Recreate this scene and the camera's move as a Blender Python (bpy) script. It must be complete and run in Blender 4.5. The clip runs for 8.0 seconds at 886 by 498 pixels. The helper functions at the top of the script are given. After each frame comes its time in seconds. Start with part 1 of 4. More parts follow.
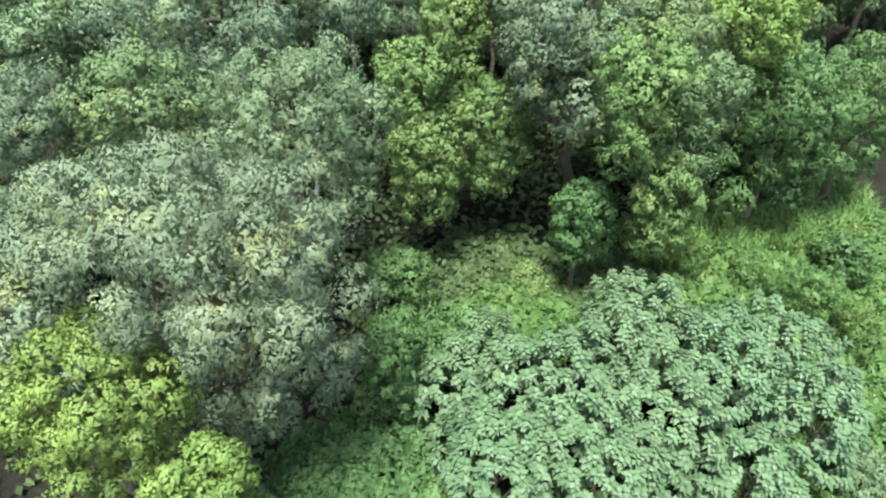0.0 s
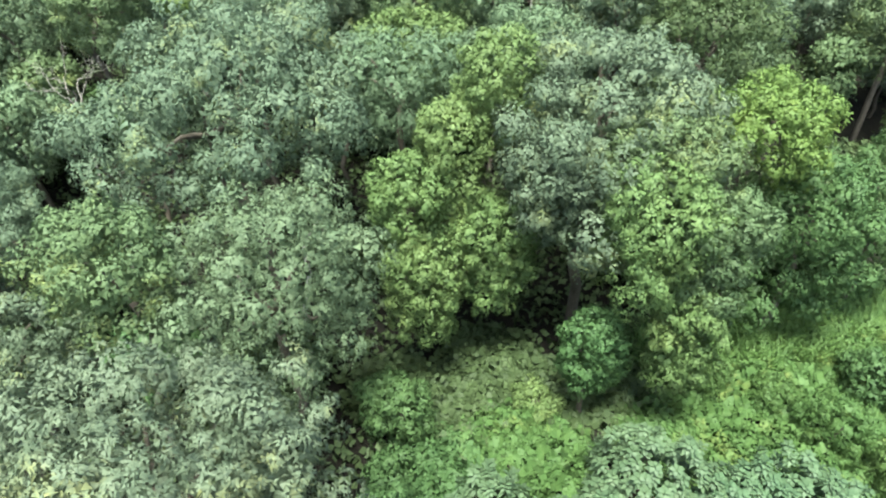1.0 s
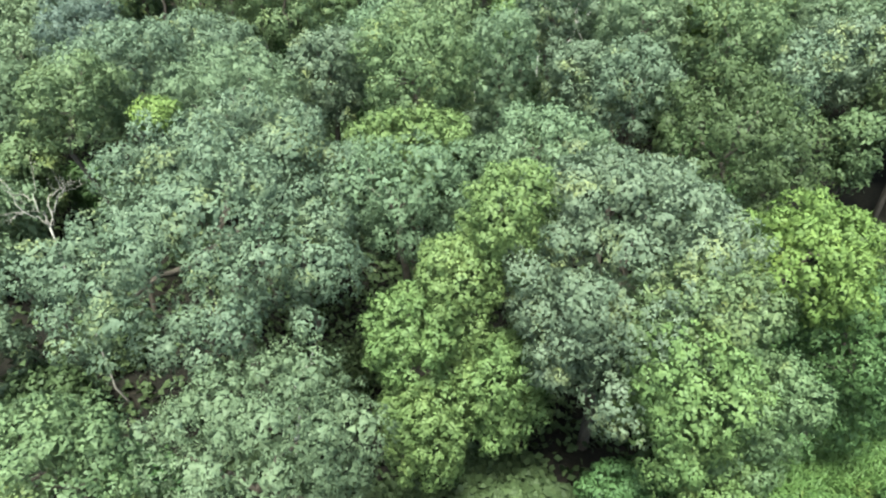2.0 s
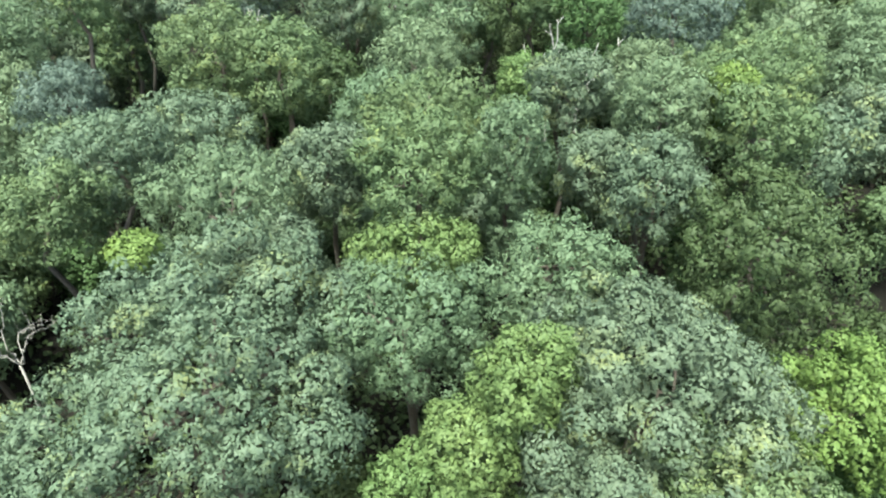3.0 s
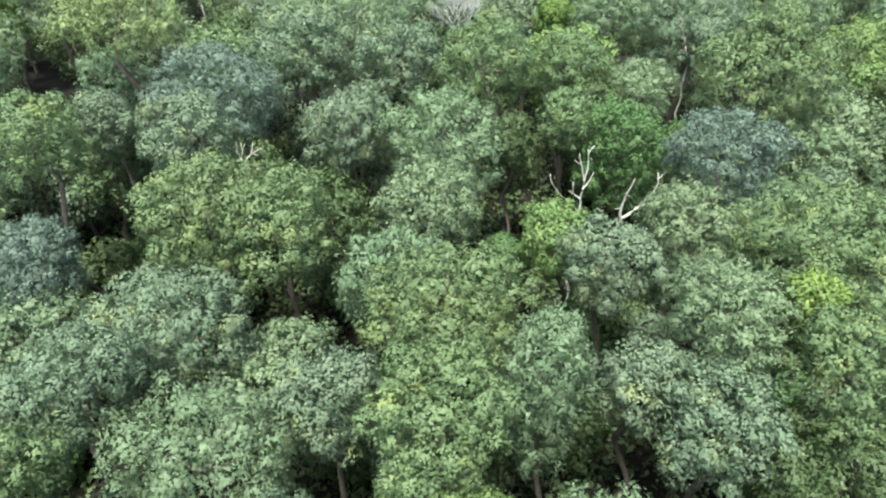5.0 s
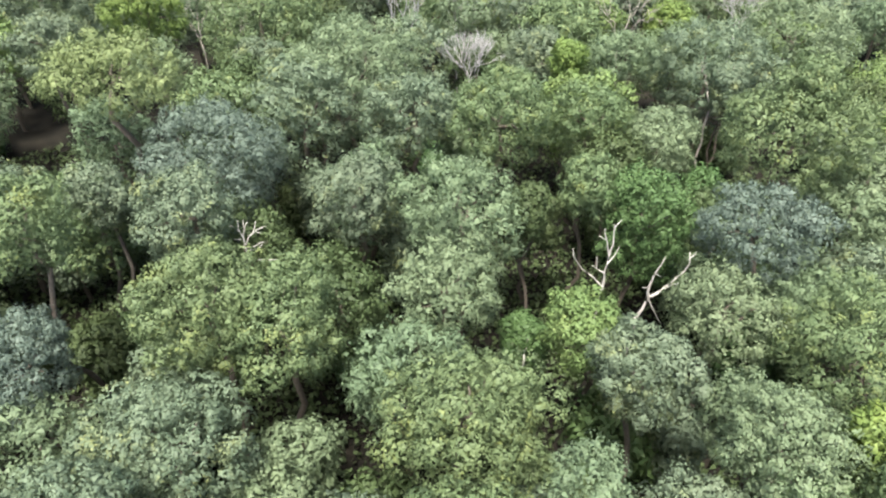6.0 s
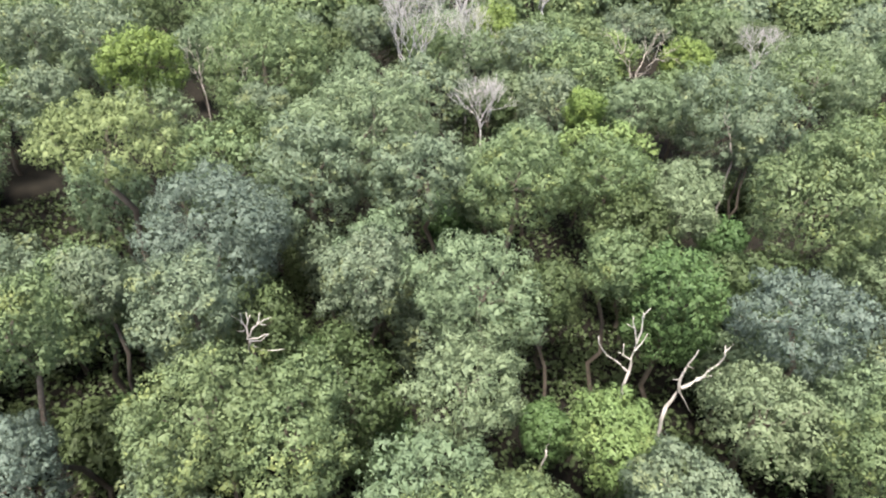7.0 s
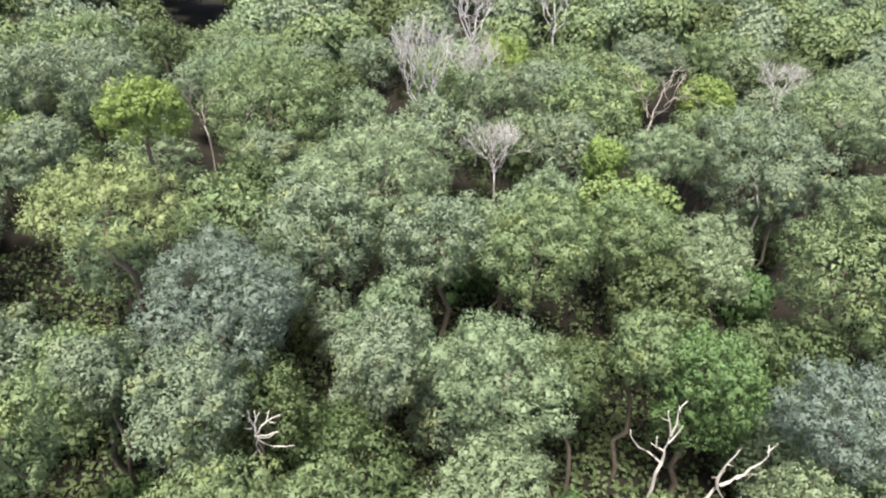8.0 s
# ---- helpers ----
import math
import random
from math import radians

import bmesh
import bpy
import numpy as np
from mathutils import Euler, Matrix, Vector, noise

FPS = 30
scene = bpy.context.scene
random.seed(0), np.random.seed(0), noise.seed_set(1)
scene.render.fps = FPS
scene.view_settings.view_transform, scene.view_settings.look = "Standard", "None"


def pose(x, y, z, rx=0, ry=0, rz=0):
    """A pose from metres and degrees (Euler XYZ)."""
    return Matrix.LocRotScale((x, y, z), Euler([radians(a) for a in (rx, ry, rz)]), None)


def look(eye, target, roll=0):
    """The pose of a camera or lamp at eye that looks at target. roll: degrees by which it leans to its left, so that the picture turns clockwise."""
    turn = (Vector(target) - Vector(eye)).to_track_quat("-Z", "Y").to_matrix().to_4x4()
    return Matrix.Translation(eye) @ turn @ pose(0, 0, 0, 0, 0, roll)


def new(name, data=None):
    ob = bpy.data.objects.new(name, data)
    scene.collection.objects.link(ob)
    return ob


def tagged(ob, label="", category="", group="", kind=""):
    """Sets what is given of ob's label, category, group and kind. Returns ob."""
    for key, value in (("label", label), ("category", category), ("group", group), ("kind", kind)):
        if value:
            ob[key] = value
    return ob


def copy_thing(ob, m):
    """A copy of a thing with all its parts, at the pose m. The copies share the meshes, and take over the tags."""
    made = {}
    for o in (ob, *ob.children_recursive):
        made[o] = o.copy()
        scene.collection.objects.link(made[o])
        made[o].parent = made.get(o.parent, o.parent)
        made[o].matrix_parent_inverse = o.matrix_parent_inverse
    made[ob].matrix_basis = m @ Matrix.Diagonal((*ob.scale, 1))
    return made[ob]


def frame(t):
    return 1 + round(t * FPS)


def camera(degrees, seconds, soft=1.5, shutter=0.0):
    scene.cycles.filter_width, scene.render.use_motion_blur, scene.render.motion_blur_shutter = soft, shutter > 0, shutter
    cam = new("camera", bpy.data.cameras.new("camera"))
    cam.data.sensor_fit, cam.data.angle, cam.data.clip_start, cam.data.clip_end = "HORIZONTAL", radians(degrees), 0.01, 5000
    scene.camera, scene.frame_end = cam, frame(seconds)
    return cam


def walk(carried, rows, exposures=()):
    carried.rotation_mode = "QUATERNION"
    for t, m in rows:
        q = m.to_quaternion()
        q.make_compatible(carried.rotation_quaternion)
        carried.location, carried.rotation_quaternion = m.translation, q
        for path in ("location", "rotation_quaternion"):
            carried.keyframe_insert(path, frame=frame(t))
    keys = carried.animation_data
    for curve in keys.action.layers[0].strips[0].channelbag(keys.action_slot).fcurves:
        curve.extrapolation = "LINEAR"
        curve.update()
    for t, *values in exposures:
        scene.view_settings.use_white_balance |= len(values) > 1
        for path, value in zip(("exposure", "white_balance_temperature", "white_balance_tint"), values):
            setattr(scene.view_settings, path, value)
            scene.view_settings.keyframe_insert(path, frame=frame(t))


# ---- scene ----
cam = camera(69.6, 8.0, 2.15)
METRES, EYE, TILT, LEAN, TURN = 32.0, 15.0, -38.0, 0.0, 0.0
ROWS = [
    (0.0, 0.0, 0.0, 0.0, 0.0, 0.0, 0.0),
    (0.5, 0.0023, 0.0253, 0.0569, 0.05, 0.13, 0.05),
    (1.0, 0.0028, 0.0512, 0.1171, 0.09, 0.31, 0.12),
    (1.5, 0.0022, 0.0786, 0.1745, 0.17, 0.64, 0.15),
    (2.0, -0.0006, 0.1043, 0.2329, 0.11, 0.8, 0.14),
    (3.5, -0.0085, 0.1802, 0.4111, 0.16, 0.57, 0.25),
    (4.0, -0.0104, 0.2085, 0.4656, 0.32, 0.73, 0.28),
    (4.5, -0.0164, 0.2358, 0.5202, 0.39, 0.86, 0.28),
    (6.0, -0.0455, 0.3212, 0.6859, 0.44, 0.87, 0.26),
    (6.5, -0.0556, 0.3483, 0.7403, 0.47, 0.98, 0.26),
    (7.0, -0.0654, 0.3742, 0.7956, 0.52, 1.08, 0.29),
    (7.5, -0.076, 0.3984, 0.8455, 0.57, 1.22, 0.3),
    (8.0, -0.0895, 0.4239, 0.8975, 0.6, 1.28, 0.3),
]
EXPOSURES = [(0.0, 2.96, 6500, -8), (2.0, 2.88, 6480, -8), (4.5, 2.8, 6390, -8), (6.0, 2.86, 6860, 7), (6.8, 2.86, 6970, 11), (8.0, 2.86, 6980, 12)]
walk(cam, [(t, pose(0, 0, EYE, TILT, LEAN, TURN) @ pose(METRES * x, METRES * y, METRES * z, 90 + pitch, roll, yaw)) for t, x, y, z, yaw, pitch, roll in ROWS], EXPOSURES)

# ---- world, sun and exposure ----
world = bpy.data.worlds.new("sky")
scene.world = world
world.use_nodes = True
wn = world.node_tree.nodes
sky = wn.new("ShaderNodeTexSky")
sky.sky_type, sky.sun_disc = "NISHITA", False
sky.sun_elevation, sky.sun_rotation = radians(72), radians(195)
sky.air_density, sky.dust_density = 1.0, 3.0
wn["Background"].inputs["Strength"].default_value = 0.06
world.node_tree.links.new(sky.outputs["Color"], wn["Background"].inputs["Color"])
sun = new("sun", bpy.data.lights.new("sun", "SUN"))
sun.data.energy, sun.data.angle, sun.data.color = 2.2, radians(16), (1.0, 0.985, 0.955)
sun.matrix_world = look((-3.0, -11.0, 42.0), (0.0, 0.0, 6.0))


# ---- materials ----
def material(name):
    m = bpy.data.materials.new(name)
    m.use_nodes = True
    return m, m.node_tree.nodes, m.node_tree.links


def leaf_material(name, dark, light, fleck=None, through_light=0.3, rough=0.6, sheen=0.22):
    """Leaves: each leaf its own tone, tufts lighter or darker, some light passing through."""
    m, n, l = material(name)
    base = n["Principled BSDF"]
    isl = n.new("ShaderNodeNewGeometry")
    tex = n.new("ShaderNodeTexCoord")
    tuft = n.new("ShaderNodeTexNoise")
    tuft.inputs["Scale"].default_value, tuft.inputs["Detail"].default_value = 1.1, 4.0
    l.new(tex.outputs["Object"], tuft.inputs["Vector"])
    info = n.new("ShaderNodeObjectInfo")
    mixv = n.new("ShaderNodeMath")
    mixv.operation = "MULTIPLY_ADD"
    mixv.inputs[1].default_value, mixv.inputs[2].default_value = 0.5, -0.17
    cells = n.new("ShaderNodeTexVoronoi")
    cells.inputs["Scale"].default_value = 2.9
    l.new(tex.outputs["Object"], cells.inputs["Vector"])
    grain = n.new("ShaderNodeSeparateColor")
    l.new(cells.outputs["Color"], grain.inputs["Color"])
    tones = n.new("ShaderNodeMath")
    tones.operation = "MULTIPLY_ADD"
    tones.inputs[1].default_value = 0.36
    l.new(isl.outputs["Random Per Island"], tones.inputs[0])
    share = n.new("ShaderNodeMath")
    share.operation = "MULTIPLY"
    share.inputs[1].default_value = 0.65
    l.new(grain.outputs["Red"], share.inputs[0])
    l.new(share.outputs[0], tones.inputs[2])
    l.new(tones.outputs[0], mixv.inputs[0])
    add = n.new("ShaderNodeMath")
    add.operation = "MULTIPLY_ADD"
    add.inputs[1].default_value = 0.9
    l.new(tuft.outputs["Fac"], add.inputs[0])
    l.new(mixv.outputs[0], add.inputs[2])
    ramp = n.new("ShaderNodeValToRGB")
    ramp.color_ramp.elements[0].color, ramp.color_ramp.elements[1].color = (*dark, 1), (*light, 1)
    ramp.color_ramp.elements[0].position, ramp.color_ramp.elements[1].position = 0.05, 1.02
    l.new(add.outputs[0], ramp.inputs["Fac"])
    hue = n.new("ShaderNodeHueSaturation")
    span = n.new("ShaderNodeMapRange")
    span.inputs["To Min"].default_value, span.inputs["To Max"].default_value = 0.488, 0.508
    l.new(info.outputs["Random"], span.inputs["Value"])
    l.new(span.outputs["Result"], hue.inputs["Hue"])
    l.new(ramp.outputs["Color"], hue.inputs["Color"])
    colour = hue.outputs["Color"]
    if fleck:
        patch = n.new("ShaderNodeTexNoise")
        patch.inputs["Scale"].default_value, patch.inputs["Detail"].default_value = 0.7, 2.0
        l.new(tex.outputs["Object"], patch.inputs["Vector"])
        step = n.new("ShaderNodeMapRange")
        step.inputs["From Min"].default_value, step.inputs["From Max"].default_value = 0.56, 0.66
        l.new(patch.outputs["Fac"], step.inputs["Value"])
        some = n.new("ShaderNodeMath")
        some.operation = "MULTIPLY"
        l.new(step.outputs["Result"], some.inputs[0])
        l.new(isl.outputs["Random Per Island"], some.inputs[1])
        mix = n.new("ShaderNodeMix")
        mix.data_type = "RGBA"
        mix.inputs["B"].default_value = (*fleck, 1)
        l.new(some.outputs[0], mix.inputs["Factor"])
        l.new(colour, mix.inputs["A"])
        colour = mix.outputs["Result"]
    l.new(colour, base.inputs["Base Color"])
    base.inputs["Roughness"].default_value, base.inputs["Specular IOR Level"].default_value = rough, sheen
    relief = n.new("ShaderNodeBump")
    relief.inputs["Strength"].default_value, relief.inputs["Distance"].default_value = 0.25, 0.03
    l.new(cells.outputs["Distance"], relief.inputs["Height"])
    l.new(relief.outputs["Normal"], base.inputs["Normal"])
    glow = n.new("ShaderNodeBsdfTranslucent")
    l.new(colour, glow.inputs["Color"])
    both = n.new("ShaderNodeMixShader")
    both.inputs["Fac"].default_value = through_light
    l.new(base.outputs["BSDF"], both.inputs[1])
    l.new(glow.outputs["BSDF"], both.inputs[2])
    l.new(both.outputs["Shader"], n["Material Output"].inputs["Surface"])
    return m


def rough_material(name, colours, scale, bump=0.3, rough=0.9, stretch=(1, 1, 1)):
    """Bark, soil and bleached wood: noise at two scales and a fine relief."""
    m, n, l = material(name)
    base = n["Principled BSDF"]
    tex = n.new("ShaderNodeTexCoord")
    put = n.new("ShaderNodeMapping")
    put.inputs["Scale"].default_value = stretch
    l.new(tex.outputs["Object"], put.inputs["Vector"])
    big, fine = n.new("ShaderNodeTexNoise"), n.new("ShaderNodeTexNoise")
    for node, s in ((big, scale), (fine, scale * 9)):
        node.inputs["Scale"].default_value, node.inputs["Detail"].default_value = s, 6.0
        l.new(put.outputs["Vector"], node.inputs["Vector"])
    add = n.new("ShaderNodeMath")
    add.operation = "MULTIPLY_ADD"
    add.inputs[1].default_value = 0.5
    l.new(fine.outputs["Fac"], add.inputs[0])
    half = n.new("ShaderNodeMath")
    half.operation = "MULTIPLY"
    half.inputs[1].default_value = 0.5
    l.new(big.outputs["Fac"], half.inputs[0])
    l.new(half.outputs[0], add.inputs[2])
    ramp = n.new("ShaderNodeValToRGB")
    ramp.color_ramp.elements[0].position, ramp.color_ramp.elements[1].position = 0.32, 0.68
    ramp.color_ramp.elements[0].color, ramp.color_ramp.elements[1].color = (*colours[0], 1), (*colours[-1], 1)
    if len(colours) == 3:
        ramp.color_ramp.elements.new(0.5).color = (*colours[1], 1)
    l.new(add.outputs[0], ramp.inputs["Fac"])
    l.new(ramp.outputs["Color"], base.inputs["Base Color"])
    base.inputs["Roughness"].default_value, base.inputs["Specular IOR Level"].default_value = rough, 0.1
    relief = n.new("ShaderNodeBump")
    relief.inputs["Strength"].default_value, relief.inputs["Distance"].default_value = bump, 0.05
    l.new(fine.outputs["Fac"], relief.inputs["Height"])
    l.new(relief.outputs["Normal"], base.inputs["Normal"])
    return m


BARK = rough_material("bark", ((0.05, 0.04, 0.032), (0.13, 0.11, 0.09)), 2.5, 0.6, 0.9, (1, 1, 0.25))
PALE_BARK = rough_material("pale_bark", ((0.16, 0.14, 0.12), (0.34, 0.31, 0.28)), 3.0, 0.5, 0.85, (1, 1, 0.3))
BLEACHED = rough_material("bleached_wood", ((0.2, 0.18, 0.165), (0.46, 0.44, 0.41)), 4.0, 0.4, 0.8, (1, 1, 0.3))
TWIG = rough_material("dry_twig", ((0.2, 0.19, 0.187), (0.42, 0.405, 0.4)), 4.0, 0.3, 0.9)
# near-black: the deep shade beneath the crowns is put into the soil colour
SHADED_SOIL = rough_material("shaded_forest_floor", ((0.005, 0.0048, 0.004), (0.009, 0.008, 0.006), (0.018, 0.015, 0.011)), 0.9, 0.8, 0.95)

LEAVES = {
    "ash": leaf_material("ash_green_leaf", (0.065, 0.095, 0.058), (0.155, 0.196, 0.126), (0.206, 0.23, 0.096)),
    "dusty": leaf_material("dusty_green_leaf", (0.076, 0.102, 0.062), (0.170, 0.2, 0.130), (0.216, 0.225, 0.096)),
    "soft": leaf_material("feathery_leaf", (0.074, 0.109, 0.061), (0.148, 0.198, 0.112)),
    "vine": leaf_material("vine_leaf", (0.076, 0.12, 0.042), (0.158, 0.216, 0.078), (0.172, 0.222, 0.078)),
    "lime": leaf_material("lime_leaf", (0.074, 0.118, 0.03), (0.16, 0.225, 0.064), (0.2, 0.26, 0.065)),
    "olive": leaf_material("olive_green_leaf", (0.062, 0.095, 0.045), (0.145, 0.195, 0.090), (0.180, 0.21, 0.074)),
    "pale": leaf_material("pale_green_leaf", (0.085, 0.122, 0.066), (0.172, 0.222, 0.125)),
    "blue": leaf_material("blue_grey_leaf", (0.058, 0.084, 0.064), (0.138, 0.176, 0.141)),
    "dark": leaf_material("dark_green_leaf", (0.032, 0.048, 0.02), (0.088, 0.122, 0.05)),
    "green": leaf_material("fresh_green_leaf", (0.04, 0.078, 0.029), (0.097, 0.16, 0.058)),
    "fern": leaf_material("plume_leaf", (0.1, 0.135, 0.056), (0.19, 0.235, 0.1)),
    "rosette": leaf_material("glaucous_leaf", (0.052, 0.092, 0.046), (0.126, 0.183, 0.097), None, 0.3, 0.58, 0.3),
    "creeper": leaf_material("creeper_leaf", (0.05, 0.094, 0.028), (0.112, 0.176, 0.056), (0.16, 0.2, 0.06)),
    "grass": leaf_material("grass_blade", (0.045, 0.09, 0.022), (0.13, 0.2, 0.06)),
}


# ---- building blocks ----
def ease(a, b, v):
    k = min(1.0, max(0.0, (v - a) / (b - a)))
    return k * k * (3 - 2 * k)


def ground_height(x, y):
    """The forest floor: low at the clearing, rising gently into the wood and to its west."""
    z = 1.6 * ease(20, 48, y) - 0.045 * max(-45.0, min(45.0, x)) * ease(18, 55, y) - 1.2 * ease(65, 95, y)
    return z + 0.25 * noise.noise((x * 0.11, y * 0.11, 3.0))


def link(name, mesh, mat, parent=None, label=""):
    mesh.materials.append(mat)
    ob = new(name, mesh)
    ob.parent = parent
    return tagged(ob, label)


def leaf_mesh(name, corners, soft=None):
    """A mesh of loose leaves from an array (n, corners, 3); soft: a normal for each leaf, that of the tuft it lies on, so that light rounds the tufts as it does in dense foliage."""
    n, k = corners.shape[:2]
    pts, idx = corners.reshape(-1, 3), np.arange(n * k)
    starts = np.arange(0, n * k, k)
    me = bpy.data.meshes.new(name)
    me.vertices.add(len(pts))
    me.vertices.foreach_set("co", pts.reshape(-1).astype(np.float32))
    me.loops.add(len(idx))
    me.loops.foreach_set("vertex_index", idx.astype(np.int32))
    me.polygons.add(len(starts))
    me.polygons.foreach_set("loop_start", starts.astype(np.int32))
    me.update(calc_edges=True)
    if soft is not None:
        rows = np.repeat(soft, k, 0).astype(np.float32)
        me.polygons.foreach_set("use_smooth", np.ones(len(starts), bool))
        me.attributes.new("custom_normal", "FLOAT_VECTOR", "POINT").data.foreach_set("vector", rows.reshape(-1))
        me.update()
    return me


def unit(v):
    return v / np.maximum(np.linalg.norm(v, axis=-1, keepdims=True), 1e-6)


def tubes(name, runs, sides=6):
    """A mesh of tapered round branches; each run is a list of (point, radius)."""
    verts, faces = [], []
    for run in runs:
        first = len(verts)
        for i, (p, r) in enumerate(run):
            a, b = run[max(0, i - 1)][0], run[min(len(run) - 1, i + 1)][0]
            t = (b - a).normalized()
            u = t.orthogonal().normalized()
            w = t.cross(u)
            for k in range(sides):
                q = 2 * math.pi * k / sides
                verts.append(p + (u * math.cos(q) + w * math.sin(q)) * r)
        for i in range(len(run) - 1):
            for k in range(sides):
                a, b = first + i * sides + k, first + i * sides + (k + 1) % sides
                faces.append((a, b, b + sides, a + sides))
        faces.append([first + (len(run) - 1) * sides + k for k in range(sides)])
    me = bpy.data.meshes.new(name)
    me.from_pydata(verts, [], faces)
    for p in me.polygons:
        p.use_smooth = True
    return me


def facing(leaves, shade):
    """Turns each leaf so that its upper side looks along its normal."""
    true = np.cross(leaves[:, 1] - leaves[:, 0], leaves[:, 2] - leaves[:, 0])
    turned = (true * shade).sum(1) < 0
    leaves[turned] = leaves[turned][:, ::-1]
    return leaves


def leaf_quads(rng, base, axis, normal, length, width, droop):
    """Kite-shaped leaves, folded a little along the midrib, with a drooping tip."""
    n = len(base)
    axis = unit(axis)
    side = unit(np.cross(axis, normal))
    up = np.cross(side, axis)
    size = length * rng.uniform(0.65, 1.25, (n, 1))
    wide = width * rng.uniform(0.75, 1.2, (n, 1)) * 0.5
    mid = base + axis * size * 0.48 + up * size * 0.05
    tip = base + axis * size - np.array((0, 0, 1.0)) * size * droop
    return np.stack((base, mid + side * wide - up * wide * 0.25, tip, mid - side * wide - up * wide * 0.25), 1)


def leaf_blades(rng, base, axis, normal, length, width, droop):
    """Small three-cornered leaves for foliage seen from farther off."""
    n = len(base)
    axis = unit(axis)
    side = unit(np.cross(axis, normal))
    size = length * rng.uniform(0.65, 1.3, (n, 1))
    wide = width * rng.uniform(0.75, 1.2, (n, 1)) * 0.5
    tip = base + axis * size - np.array((0, 0, 1.0)) * size * droop
    return np.stack((base + side * wide, base - side * wide, tip), 1)


def lumps(rng, p, size):
    """A smooth uneven value in -1..1 at the points p, with swells about size metres wide."""
    ways = unit(rng.normal(size=(7, 3))) * rng.uniform(0.7, 1.5, (7, 1)) * 3.0 / size
    return np.clip(np.sin(p @ ways.T + rng.uniform(0, 6.2832, 7)).sum(1) / 3.2, -1, 1)


def crown_billows(rng, R, V, drop, rl, gaps):
    """Centres, radii and outward ways of the billowing boughs of a crown round (0, 0, 0): a domed top and a looser, ragged skirt."""
    tries = 620
    u = 1 - 1.85 * (np.arange(tries) + rng.uniform(0, 1, tries)) / tries
    u = rng.permutation(np.where(u < 0, u / 0.85, u))
    phi = rng.uniform(0, 6.2832, tries)
    a, b, c = rng.uniform(0, 6.2832, 3)
    flat = np.where(u >= 0, np.sqrt(np.maximum(0, 1 - u * u)), 1 - 0.3 * u * u)
    uneven = 1 + 0.14 * np.sin(2 * phi + a) + 0.1 * np.sin(3 * phi + 2 * u + b) + 0.07 * np.sin(5 * phi - 3 * u + c)
    push = rng.uniform(0.74, 1.14, tries)
    fine = np.clip(rng.uniform(0.6, 1.3, tries) - 0.38 * (np.arange(tries) > 110), 0.4, 1.3)
    radii = rl * fine * np.where(u < -0.3, 0.88, 1.0)
    h = np.maximum(0, R * uneven - radii * 0.9) * flat * push
    z = np.where(u >= 0, np.maximum(0.1, V - radii * 0.85) * u * np.minimum(push * (0.9 + 0.12 * np.sin(2 * phi + b)), 1.02), drop * u)
    centre = np.stack((h * np.cos(phi), h * np.sin(phi), z), 1)
    space = np.where(u > 0.25, 0.8, np.where(u > -0.25, 0.82, 0.8 + 0.25 * gaps))
    keep = [0]
    for i in range(1, tries):
        k = np.array(keep)
        if (np.linalg.norm(centre[k] - centre[i], axis=1) > (radii[k] + radii[i]) * space[i]).all():
            keep.append(i)
    k = np.array(keep)
    centre, radii, u, phi, flat = centre[k], radii[k], u[k], phi[k], flat[k]
    whole = unit(np.stack((flat * np.cos(phi), flat * np.sin(phi), np.where(u >= 0, 1.1 * u + 0.1, 0.1 + 0.35 * u)), 1))
    return centre, radii, whole


